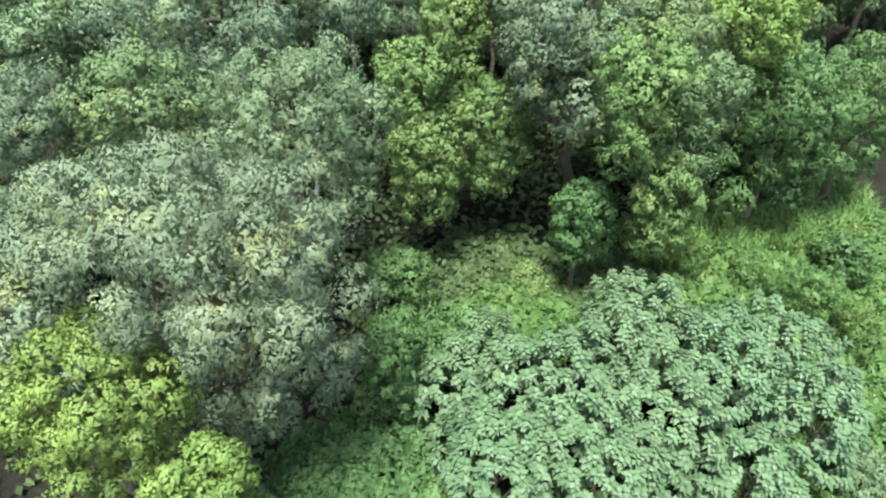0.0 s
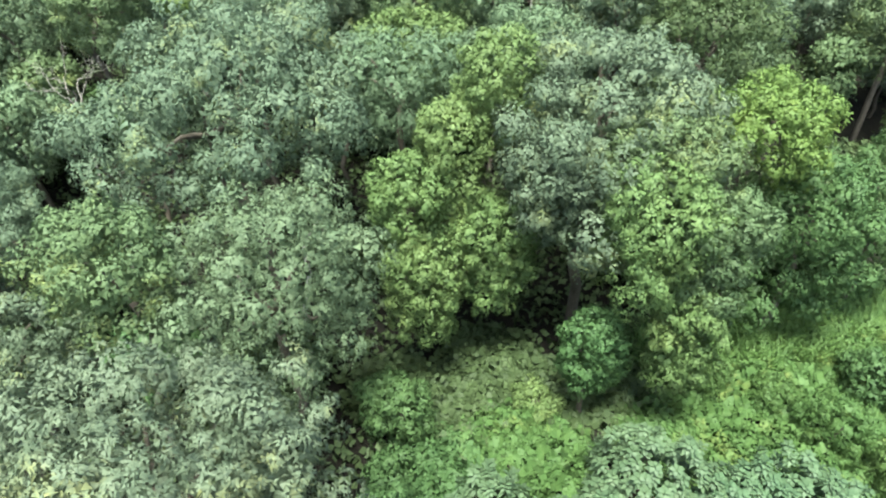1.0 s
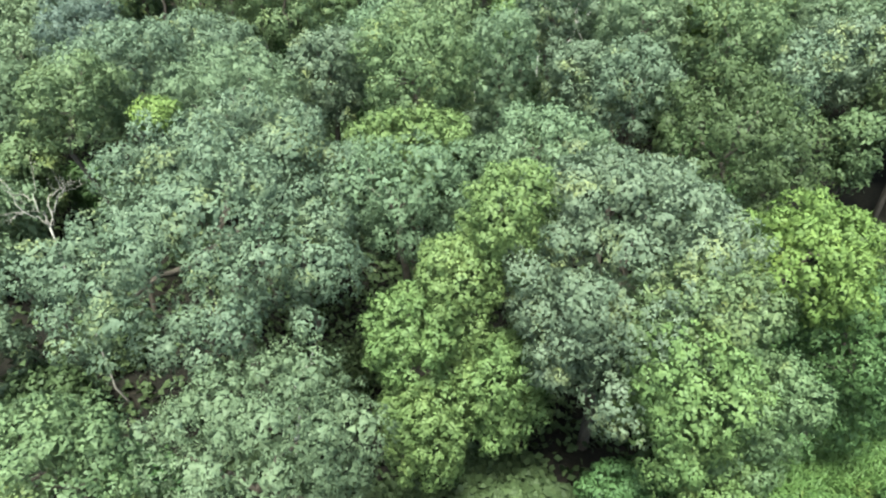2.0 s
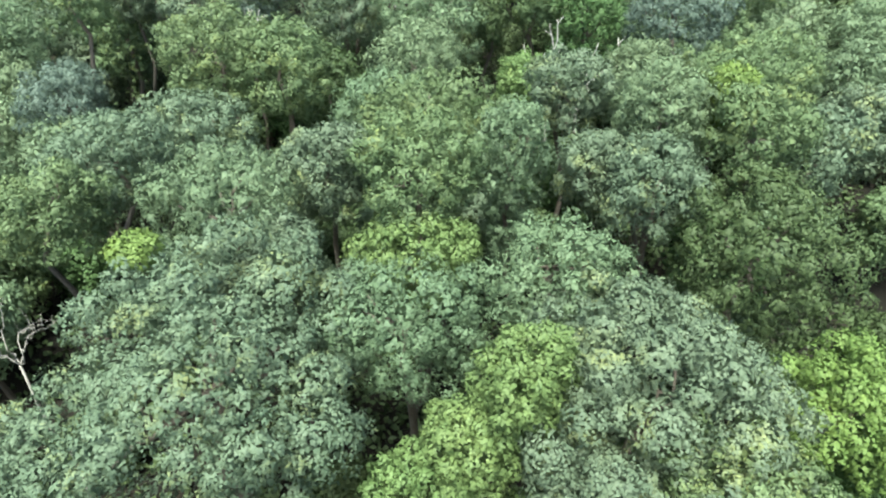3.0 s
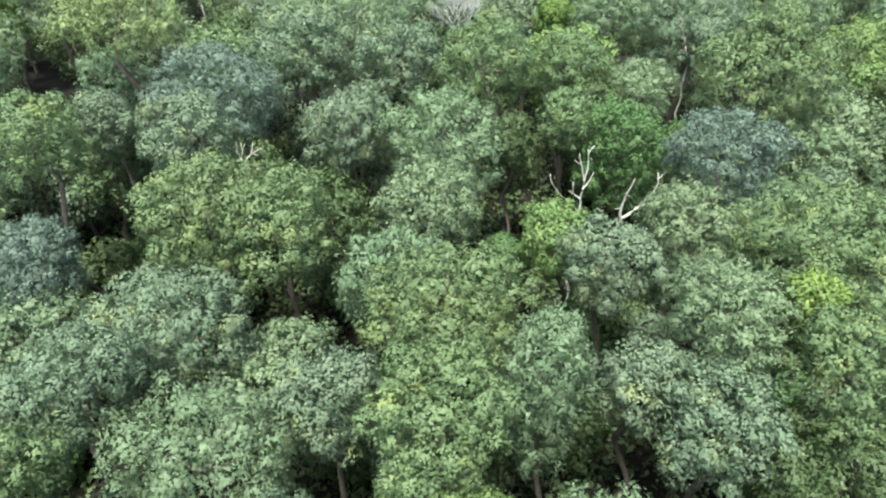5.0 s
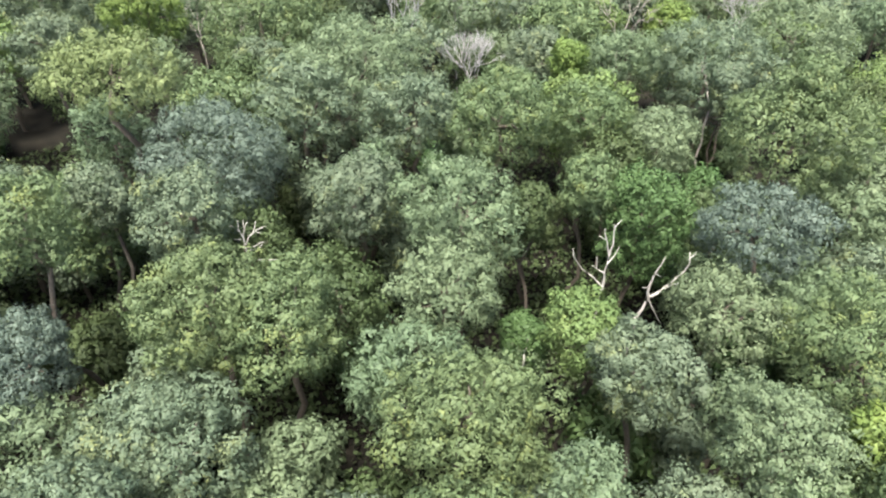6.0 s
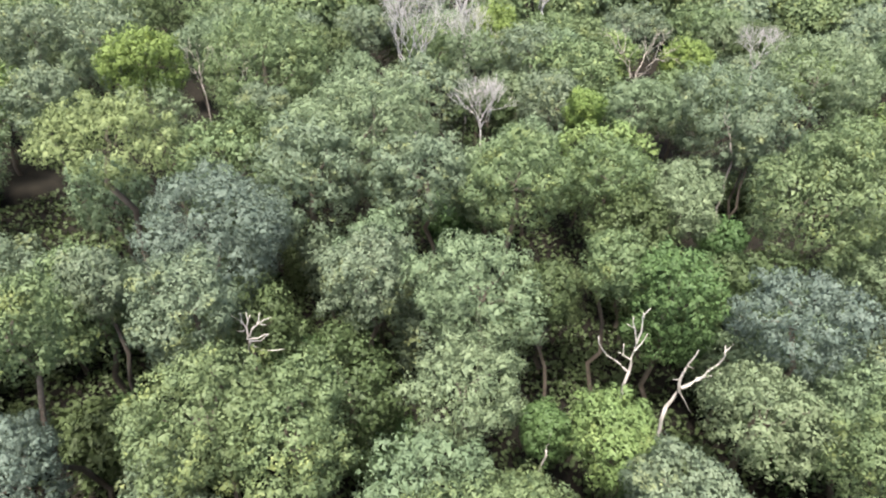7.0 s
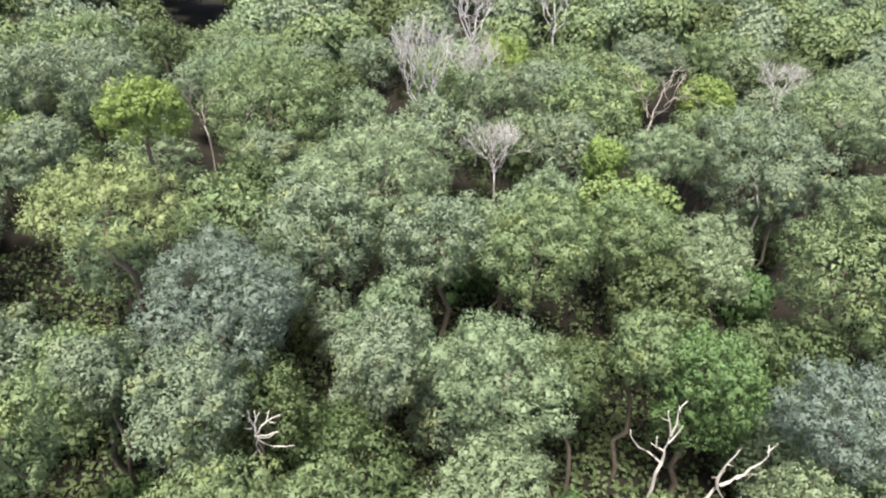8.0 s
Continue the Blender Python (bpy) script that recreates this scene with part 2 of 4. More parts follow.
def crown(rng, R, V, drop, growth, coarse=1.0, rl=None):
    """All the leaves of a crown: billowing boughs, leafy twig ends over each bough, a close layer of leaves beneath them and loose ones inside."""
    leaf, slim, spacing, per, droop, sag, squash, gaps, whorl = growth
    spacing, leaf, per = spacing * coarse, leaf * coarse, max(9, int(per / coarse ** 1.1))
    rl = rl or min(max(0.25 * R + 0.12, 0.36), 0.95)
    trim = min(0.22 * R, 0.5 * spacing)
    centre, radii, whole = crown_billows(rng, R - trim, V - 0.8 * trim, drop, rl, gaps)
    face = unit(whole + np.array((0, 0, 0.55)))
    count = np.maximum(7, 1.45 * 6.2832 * (radii / spacing) ** 2).astype(int)
    own = np.repeat(np.arange(len(radii)), count)
    nth = np.concatenate([(np.arange(m) + rng.uniform(0.2, 0.8)) / m for m in count])
    turn = np.concatenate([np.arange(m) * 2.39996 + rng.uniform(0, 6) for m in count]) + rng.normal(size=len(own)) * 0.3
    c = 1 - 1.45 * nth + rng.normal(size=len(own)) * 0.04
    c = np.clip(c, -1, 1)
    h = np.sqrt(1 - c * c)
    e1 = unit(np.cross(face, np.array((0.21, 0.9, 0.13))))[own]
    e2 = np.cross(face[own], e1)
    way = face[own] * c[:, None] + (e1 * np.cos(turn)[:, None] + e2 * np.sin(turn)[:, None]) * h[:, None]
    shape = np.array((1.0, 1.0, squash))
    state = rng.integers(1 << 30)

    def swell(place):
        one, two = np.random.default_rng(state), np.random.default_rng(state + 1)
        return 1 + 0.2 * lumps(one, place, 2.2 * rl) + 0.13 * lumps(two, place, 0.95 * rl)

    spot = centre[own] + way * shape * radii[own][:, None]
    tuft = centre[own] + way * shape * (radii[own] * swell(spot) * rng.uniform(0.84, 1.12, len(own)))[:, None]
    tuft[:, 2] -= sag * np.abs(rng.normal(size=len(own))) * R * np.clip(0.9 - way[:, 2], 0, 1)
    # twig ends that lie deep inside another bough bear no leaves
    gap = np.linalg.norm((tuft[:, None, :] - centre[None]) / shape, axis=2) / radii[None]
    gap[np.arange(len(own)), own] = 9
    out = gap.min(1) > 0.64
    tuft, way, own = tuft[out], way[out], own[out]
    m = len(tuft)
    norm = unit(way * 0.8 + np.array((0, 0, 0.35)) + rng.normal(size=(m, 3)) * 0.2)
    puff = spacing * 0.42 * rng.uniform(0.7, 1.35, m)
    stretch = np.exp(rng.normal(size=(m, 3)) * 0.22)
    j = np.repeat(np.arange(m), per)
    nj = norm[j]
    rnd = unit(rng.normal(size=(len(j), 3)))
    dot = (rnd * nj).sum(1, keepdims=True)
    rnd = np.where(dot < -0.2, rnd - 2 * dot * nj, rnd)
    base = tuft[j] + rnd * stretch[j] * (puff[j] * rng.uniform(0.74, 1.06, len(j)))[:, None]
    wild = unit(rng.normal(size=(len(j), 3)))
    tang = unit(wild - (wild * rnd).sum(1, keepdims=True) * rnd)
    tang = unit(tang + whorl * unit(rnd - nj * (rnd * nj).sum(1, keepdims=True)))
    axis = tang + rnd * rng.uniform(-0.15, 0.4, (len(j), 1))
    axis[:, 2] -= droop * 0.6
    flatn = unit(rnd + 0.5 * nj + rng.normal(size=(len(j), 3)) * 0.2)
    outer = leaf_blades(rng, base, axis, flatn, leaf, leaf * slim, droop * 0.4)
    shade = unit(0.68 * rnd + 0.62 * way[j] + 0.18 * whole[own[j]] + rng.normal(size=(len(j), 3)) * 0.07)
    # the shaded leaves inside each bough
    n2 = np.maximum(10, 2.6 * 6.2832 * (radii / (0.24 * coarse ** 0.8)) ** 2 * 0.5).astype(int)
    own2 = np.repeat(np.arange(len(radii)), n2)
    mid2 = unit(rng.normal(size=(len(own2), 3)))
    lean = (mid2 * face[own2]).sum(1, keepdims=True)
    mid2 = np.where(lean < -0.3, mid2 - 2 * lean * face[own2], mid2)
    within = centre[own2] + mid2 * shape * (radii[own2] * swell(centre[own2] + mid2 * shape * radii[own2][:, None]) * rng.uniform(0.42, 0.76, len(own2)))[:, None]
    gap = np.linalg.norm((within[:, None, :] - centre[None]) / shape, axis=2) / radii[None]
    gap[np.arange(len(own2)), own2] = 9
    out = gap.min(1) > 0.5
    within, own2, mid2 = within[out], own2[out], mid2[out]
    wild = rng.normal(size=mid2.shape)
    broad = 0.17 * coarse ** 0.8
    close = leaf_blades(rng, within, wild - (wild * mid2).sum(1, keepdims=True) * mid2 * 0.8, mid2, broad, broad * 0.9, 0.1)
    close_shade = unit(0.9 * mid2 + 0.2 * whole[own2] + rng.normal(size=mid2.shape) * 0.2)
    inside = int(20 * R * (V + drop) / coarse)
    heart = unit(rng.normal(size=(inside, 3))) * rng.uniform(0.2, 0.62, (inside, 1)) * np.array((R, R, 0.5 * (V + drop))) + np.array((0, 0, 0.5 * (V - drop) - 0.1 * V))
    deep = leaf_blades(rng, heart, rng.normal(size=(inside, 3)), unit(rng.normal(size=(inside, 3)) + np.array((0, 0, 1.5))), 0.26, 0.18, 0.1)
    leaves = np.concatenate((outer, close, deep))
    shade = np.concatenate((shade, close_shade, unit(rng.normal(size=(inside, 3)) * 0.5 + np.array((0, 0, 1.0)))))
    return facing(leaves, shade), centre, shade


def bend(rng, a, b, r0, r1, steps=5, wander=0.06):
    """A slightly crooked run of points from a to b."""
    a, b = Vector(a), Vector(b)
    span = (b - a).length
    run = []
    for i in range(steps + 1):
        k = i / steps
        p = a.lerp(b, k)
        if 0 < i:
            p = p + Vector(rng.normal(size=3)) * span * wander * (1 if i < steps else 0.3)
        run.append((p, r0 + (r1 - r0) * k))
    return run


# ways of growing: leaf length, its slimness, twig spacing, leaves a twig, droop, sag, flatness of a bough, gaps in the skirt, how whorled the twig ends are
HABIT = {
    "ash": (0.096, 0.75, 0.40, 28, 0.4, 0.0, 0.76, 0.6, 0.9),
    "dusty": (0.131, 0.5, 0.54, 32, 0.65, 0.0, 0.82, 0.5, 1.0),
    "soft": (0.085, 0.5, 0.32, 21, 0.6, 0.03, 1.0, 0.4, 0.4),
    "fern": (0.092, 0.5, 0.32, 19, 0.5, 0.04, 0.66, 0.8, 0.4),
    "vine": (0.085, 0.9, 0.34, 23, 0.4, 0.05, 0.92, 0.3, 0.4),
    "lime": (0.108, 0.75, 0.41, 27, 0.4, 0.02, 0.76, 0.8, 0.8),
    "olive": (0.088, 0.75, 0.36, 25, 0.3, 0.0, 0.76, 0.6, 0.8),
    "pale": (0.085, 0.65, 0.34, 22, 0.4, 0.0, 0.76, 0.6, 0.6),
    "blue": (0.088, 0.65, 0.36, 25, 0.3, 0.0, 0.76, 0.6, 0.8),
    "dark": (0.092, 0.75, 0.38, 22, 0.3, 0.0, 0.76, 0.6, 0.5),
    "creeper": (0.075, 0.6, 0.27, 18, 0.5, 0.03, 0.9, 0.5, 0.3),
    "green": (0.088, 0.9, 0.36, 23, 0.4, 0.04, 0.92, 0.4, 0.5),
}
STANDING = []
COUNT = [0]


def tree(habit, x, y, top, R, V, label, drop=None, coarse=None, name="broadleaf_tree", limbs=4, category="tree", group="", rl=None):
    """A living tree: crooked trunk, limbs and a crown of boughs; top is the height of its highest leaves."""
    COUNT[0] += 1
    rng = np.random.default_rng(1000 + COUNT[0])
    if coarse is None:
        coarse = 0.72 if y < 13 else 1.0 if y < 24 else 1.15 if y < 38 else 1.3 if y < 50 else 1.45 if y < 66 else 1.85
    drop = drop if drop is not None else max(0.8 * R, 1.6)
    g = ground_height(x, y)
    mid = top - V - g
    drop = min(drop, max(0.2, mid - 0.3))
    root = tagged(new(name), label, category, group)
    root.matrix_world = pose(x, y, g)
    leaves, boughs, soft = crown(rng, R, V, drop, HABIT[habit], coarse, rl)
    leaves[..., 2] += mid
    fork = Vector((rng.normal() * 0.15, rng.normal() * 0.15, max(0.4, mid - 0.45 * drop)))
    thick = 0.045 * R + 0.05
    trunk = link("trunk", tubes("trunk", [bend(rng, (0, 0, -0.3), fork, thick, thick * 0.7, 6, 0.025)], 8), BARK, root)
    picks = rng.choice(len(boughs), min(limbs, len(boughs)), replace=False)
    for b in picks:
        end = Vector(boughs[b]) * 0.62 + Vector((0, 0, mid))
        link("limb", tubes("limb", [bend(rng, fork, end, thick * 0.6, thick * 0.16, 5, 0.06)], 6), BARK, trunk)
    link("crown", leaf_mesh("crown", leaves, soft), LEAVES[habit], root)
    STANDING.append((x, y, R))
    return root


def drape(root, habit, x, y, top, R, V, drop, name="creeper_drape", label="", rl=None):
    """A mass of leafy creeper that has grown over a tree, as a part of it."""
    COUNT[0] += 1
    rng = np.random.default_rng(1000 + COUNT[0])
    leaves, _, soft = crown(rng, R, V, drop, HABIT[habit], 1.0, rl)
    foot = root.matrix_world.translation
    leaves += np.array((x - foot.x, y - foot.y, top - V - foot.z))
    link(name, leaf_mesh(name, leaves, soft), LEAVES[habit], root, label)
    STANDING.append((x, y, R))


def bare_crown(rng, start, way, length, radius, depth, runs, spread=0.6, split=3):
    """Grows crooked bare branches from a point, each splitting again."""
    end = start + way * length
    runs.append(bend(rng, start, end, radius, radius * 0.6, 4, 0.07))
    if depth == 0:
        return
    tip = runs[-1][-1][0]
    for i in range(split):
        turn = Vector(rng.normal(size=3)) * spread
        go = (way + turn + Vector((0, 0, 0.25))).normalized()
        bare_crown(rng, tip, go, length * rng.uniform(0.55, 0.8), radius * 0.58, depth - 1, runs, spread, split)


def dead_tree(x, y, base, height, label, lean=(0.0, 0.0), arms=3, thick=0.09, depth=2, spread=0.6, split=2, mat=None, name="dead_tree", trunk_share=0.4):
    """A leafless standing tree from its foot: bleached trunk and forked arms."""
    COUNT[0] += 1
    rng = np.random.default_rng(5000 + COUNT[0])
    mat = mat or BLEACHED
    g = ground_height(x, y)
    root = tagged(new(name), label, "dead tree")
    root.matrix_world = pose(x, y, g)
    foot = Vector((0, 0, -0.2))
    fork = Vector((lean[0] * 0.4, lean[1] * 0.4, (base - g) + height * trunk_share))
    STANDING.append((x, y, 1.3))
    trunk = link("trunk", tubes("trunk", [bend(rng, foot, fork, thick * 1.3, thick, 6, 0.02)], 8), mat, root)
    for i in range(arms):
        q = 2 * math.pi * (i + rng.uniform(-0.25, 0.25)) / arms
        way = Vector((math.cos(q) * spread + lean[0] * 0.3, math.sin(q) * spread + lean[1] * 0.3, 1)).normalized()
        runs = []
        bare_crown(rng, fork, way, height * (1 - trunk_share) * 0.55, thick * 0.75, depth, runs, spread, split)
        link("branch", tubes("branch", runs, 5), mat, trunk)
    return root


def snag(x, y, z, label, arms, thick, mat=None, trunk_mat=None):
    """A standing dead tree whose fork is at height z; each arm is its share of the trunk's thickness, where it leaves the fork, and steps (right, back, up) in metres."""
    COUNT[0] += 1
    rng = np.random.default_rng(7000 + COUNT[0])
    mat = mat or BLEACHED
    g = ground_height(x, y)
    root = tagged(new("dead_tree"), label, "dead tree")
    root.matrix_world = pose(x, y, g)
    fork = Vector((0, 0, z - g))
    trunk = link("trunk", tubes("trunk", [bend(rng, (0, 0, -0.2), fork, thick * 1.3, thick, 7, 0.012)], 8), trunk_mat or mat, root)
    for share, start, *steps in arms:
        p = fork + Vector(start)
        run = [(p, thick * share)]
        for i, step in enumerate(steps):
            q = p + Vector(step)
            r = max(0.014, thick * share * (1 - 0.76 * (i + 1) / len(steps)))
            half = p.lerp(q, 0.5) + Vector(rng.normal(size=3)) * 0.06 * Vector(step).length
            run += [(half, (run[-1][1] + r) / 2), (q, r)]
            p = q
        link("branch", tubes("branch", [run], 7), mat, trunk)
    STANDING.append((x, y, 1.3))
    return root


# ---- the ground ----
def ground():
    xs = np.concatenate((-np.geomspace(2500, 62, 14), np.linspace(-60, 60, 81), np.geomspace(62, 2500, 14)))
    ys = np.concatenate((-np.geomspace(2500, 22, 14), np.linspace(-20, 130, 101), np.geomspace(132, 2500, 14)))
    verts = [(x, y, ground_height(x, y)) for y in ys for x in xs]
    w = len(xs)
    faces = [(r * w + c, r * w + c + 1, (r + 1) * w + c + 1, (r + 1) * w + c) for r in range(len(ys) - 1) for c in range(w - 1)]
    me = bpy.data.meshes.new("ground")
    me.from_pydata(verts, [], faces)
    for p in me.polygons:
        p.use_smooth = True
    tagged(link("ground", me, SHADED_SOIL), "brown forest floor of soil and leaf litter, darkened for the wood's deep shade", "ground", "", "structure")


ground()

# ---- the catalogued trees ----
tree("dusty", -4.9, 9.5, 9.9, 3.1, 2.8, "grey-green broadleaf tree with yellowing tufts above creepers", drop=3.2)
tree("lime", -6.1, 7.0, 7.9, 1.6, 1.3, "bright lime-green broadleaf tree")
tree("lime", -3.7, 5.4, 6.9, 0.9, 0.7, "small bright lime-green broadleaf tree")
tree("green", -1.4, 16.0, 2.6, 1.2, 1.0, "small fresh green bushy tree covered in creepers")
tree("green", -1.3, 11.3, 4.1, 0.9, 0.9, "small fresh green bushy tree covered in creepers", drop=2.5)
smothered = tree("ash", 4.7, 20.6, 11.5, 3.6, 3.0, "large spreading grey-green tree half smothered by yellow-green creepers", drop=3.2)
YELLOW = "yellow-green leafy creeper"
drape(smothered, "vine", 1.6, 20.4, 11.5, 1.25, 1.3, 2.0, label=YELLOW)
drape(smothered, "vine", 0.3, 19.6, 9.8, 1.2, 1.2, 2.2, label=YELLOW)
drape(smothered, "vine", -0.9, 19.2, 8.3, 1.45, 1.2, 1.9, label=YELLOW)
drape(smothered, "vine", -0.5, 18.2, 6.2, 1.2, 1.1, 2.6, label=YELLOW)
drape(smothered, "vine", 1.6, 18.9, 7.2, 1.25, 1.3, 2.8, label=YELLOW)
drape(smothered, "ash", 3.2, 18.6, 9.4, 1.5, 1.3, 1.6, "bough")
drape(smothered, "olive", 6.1, 18.2, 10.2, 1.8, 1.6, 2.2, "bough")
drape(smothered, "vine", 5.4, 16.6, 9.5, 1.5, 1.4, 2.6, label=YELLOW)
drape(smothered, "olive", 6.9, 16.6, 8.9, 1.35, 1.3, 3.2, "bough")
drape(smothered, "vine", 6.6, 16.0, 6.2, 1.0, 1.0, 2.6, label=YELLOW)
tree("green", 4.5, 16.6, 4.8, 1.0, 1.1, "small fresh green bushy tree covered in creepers", drop=2.0)
tree("lime", 9.9, 21.1, 9.9, 2.2, 1.8, "bright lime-green broadleaf tree", drop=0.9)
tree("green", 11.7, 20.1, 7.8, 2.2, 2.1, "fresh green tree hung with leafy creepers", drop=3.4)
tree("green", 15.2, 21.6, 7.6, 2.0, 1.9, "fresh green tree hung with leafy creepers", drop=3.4)
tree("soft", -4.1, 15.3, 9.4, 2.6, 2.2, "soft feathery grey-green tree with fine foliage", drop=2.8)
tree("olive", -7.2, 14.2, 9.9, 1.6, 1.4, "small olive-green broadleaf tree with a rounded crown")
tree("ash", -6.2, 21.6, 11.9, 4.6, 3.4, "large domed grey-green tree with broad tufted leaves", drop=1.0)
tree("soft", -1.3, 23.9, 10.3, 2.3, 1.7, "soft feathery grey-green tree with fine foliage")
tree("vine", -1.2, 26.4, 10.3, 1.8, 1.3, "yellow-green tree hung with leafy creepers")
tree("pale", 3.1, 25.3, 10.7, 2.2, 1.6, "pale green tree with a light billowing crown")
tree("dark", 9.7, 26.8, 11.4, 2.9, 2.6, "dark olive-green broadleaf tree with a rounded crown", drop=4.0)
tree("olive", -1.1, 29.1, 12.6, 2.3, 2.1, "olive-green broadleaf tree with a rounded crown")
tree("olive", -0.9, 34.8, 11.4, 2.7, 2.2, "olive-green broadleaf tree with a rounded crown")
tree("soft", 2.3, 31.1, 11.9, 1.5, 1.3, "small soft feathery grey-green tree with fine foliage", drop=4.5)
tree("ash", 5.2, 31.2, 10.7, 1.5, 1.3, "small grey-green broadleaf tree with a dense tufted crown")
tree("ash", 7.0, 29.5, 11.4, 2.0, 1.8, "grey-green broadleaf tree with a dense tufted crown")
tree("soft", -7.5, 28.4, 11.5, 2.5, 2.0, "soft feathery grey-green tree with fine foliage")
tree("ash", -4.3, 30.0, 11.6, 1.6, 1.6, "grey-green broadleaf tree with a dense tufted crown")
tree("ash", -5.2, 25.4, 10.7, 1.7, 1.3, "grey-green broadleaf tree with a dense tufted crown")
tree("olive", -12.3, 27.1, 11.7, 1.6, 1.5, "olive-green broadleaf tree with a rounded crown")
tree("ash", -12.0, 30.5, 11.8, 2.0, 1.6, "grey-green broadleaf tree with a dense tufted crown")
tree("ash", -10.3, 34.1, 11.1, 2.6, 2.1, "grey-green broadleaf tree with a dense tufted crown")
tree("olive", -7.6, 38.8, 12.3, 2.6, 2.4, "olive-green broadleaf tree with a rounded crown")
tree("pale", -1.5, 40.8, 11.7, 2.4, 1.9, "pale green tree with a light billowing crown")
tree("pale", -0.9, 45.6, 12.6, 2.9, 2.3, "pale green tree with a light billowing crown")
tree("vine", 3.7, 39.3, 10.5, 1.7, 1.5, "yellow-green tree hung with leafy creepers")
tree("pale", 9.3, 39.8, 10.9, 2.2, 1.6, "pale yellowish tree with feathery plumes")
tree("blue", 11.4, 43.1, 12.8, 2.3, 1.8, "blue-grey leafy tree among greener neighbours")
tree("lime", 10.0, 32.1, 12.7, 0.9, 0.8, "small bright lime-green broadleaf tree")
tree("pale", 7.7, 32.1, 12.9, 1.8, 1.5, "pale green tree with a light billowing crown")
tree("green", 7.6, 46.0, 12.0, 2.1, 2.0, "deep green dense rounded broadleaf tree", drop=3.6)
tree("olive", 5.1, 46.9, 12.1, 1.6, 1.4, "olive-green broadleaf tree with a rounded crown")
tree("dark", 2.6, 48.5, 9.3, 2.0, 2.0, "dark green dense broadleaf tree")
tree("ash", -5.7, 46.6, 12.4, 2.2, 2.0, "grey-green broadleaf tree with a dense tufted crown")
tree("blue", -13.2, 49.8, 13.6, 3.8, 3.2, "large blue-grey leafy tree among greener neighbours")
tree("fern", -18.6, 52.7, 16.5, 3.3, 3.0, "tall feathery yellow-green tree with plume-like boughs", drop=1.0)
tree("ash", -9.6, 55.2, 13.7, 3.5, 3.1, "grey-green broadleaf tree with a dense tufted crown")
tree("pale", -7.4, 59.2, 14.6, 4.5, 3.6, "large pale green tree with a light billowing crown")
tree("ash", -3.4, 54.4, 13.2, 2.7, 2.3, "grey-green broadleaf tree with a dense tufted crown")
tree("olive", 1.5, 53.4, 13.9, 2.9, 2.6, "olive-green broadleaf tree with a rounded crown")
tree("olive", 6.9, 56.2, 11.9, 2.5, 2.3, "olive-green broadleaf tree with a rounded crown")
tree("pale", 10.6, 54.2, 10.8, 2.1, 1.7, "pale green tree with a light billowing crown")
tree("olive", 16.6, 51.7, 14.0, 3.8, 3.2, "large olive-green broadleaf tree with a rounded crown")
tree("ash", 16.5, 60.7, 11.1, 1.1, 1.0, "small grey-green broadleaf tree with a dense tufted crown")
tree("ash", 16.8, 64.5, 12.7, 4.2, 3.4, "large grey-green broadleaf tree with a dense tufted crown")
tree("ash", -12.2, 43.2, 13.7, 2.3, 1.8, "grey-green broadleaf tree with a dense tufted crown")
tree("ash", -16.2, 44.5, 13.2, 1.4, 1.3, "small grey-green broadleaf tree with a dense tufted crown")
tree("olive", -16.9, 40.5, 14.8, 1.9, 1.7, "olive-green broadleaf tree with a rounded crown")
tree("ash", 5.0, 35.9, 12.0, 1.8, 1.7, "grey-green broadleaf tree with a dense tufted crown")
tree("pale", 8.2, 33.9, 11.6, 1.9, 1.5, "pale green tree with a light billowing crown")
tree("blue", -17.0, 37.4, 10.9, 2.1, 1.9, "blue-grey leafy tree among greener neighbours")
tree("olive", 13.2, 37.3, 12.4, 3.1, 2.5, "olive-green broadleaf tree with a rounded crown")
tree("olive", 10.2, 29.9, 12.9, 1.8, 1.4, "olive-green broadleaf tree with a rounded crown")
tree("olive", -16.1, 72.3, 14.6, 5.4, 4.9, "large olive-green broadleaf tree with a rounded crown")
tree("lime", -20.5, 62.7, 16.2, 2.3, 2.1, "bright lime-green broadleaf tree")
tree("ash", 4.3, 75.4, 12.2, 2.7, 2.4, "grey-green broadleaf tree with a dense tufted crown")
tree("olive", 9.8, 79.3, 11.3, 2.0, 2.0, "olive-green broadleaf tree with a rounded crown")
tree("pale", 10.3, 63.5, 12.3, 2.2, 1.8, "pale green tree with a light billowing crown")
tree("ash", 5.3, 67.1, 11.6, 2.7, 2.4, "grey-green broadleaf tree with a dense tufted crown")
tree("lime", 6.4, 62.2, 12.1, 1.2, 1.1, "small bright lime-green broadleaf tree")
tree("pale", 24.8, 70.0, 13.0, 3.7, 2.9, "large pale green tree with a light billowing crown")
tree("ash", 16.3, 60.1, 10.8, 1.1, 1.1, "small grey-green broadleaf tree with a dense tufted crown")
tree("olive", 17.2, 53.0, 14.6, 2.0, 1.8, "olive-green broadleaf tree with a rounded crown")
tree("ash", -25.8, 60.1, 14.7, 2.2, 1.7, "grey-green broadleaf tree with a dense tufted crown")
tree("lime", 2.2, 82.9, 11.5, 2.9, 2.6, "bright lime-green broadleaf tree")
tree("lime", 16.7, 74.1, 11.1, 2.0, 1.8, "bright lime-green broadleaf tree")
tree("ash", -10.0, 84.8, 10.8, 2.5, 2.0, "grey-green broadleaf tree with a dense tufted crown")
tree("ash", -27.7, 72.2, 15.5, 3.5, 2.8, "grey-green broadleaf tree with a dense tufted crown")
tree("pale", 24.7, 86.5, 8.9, 2.3, 1.9, "pale green tree with a light billowing crown")
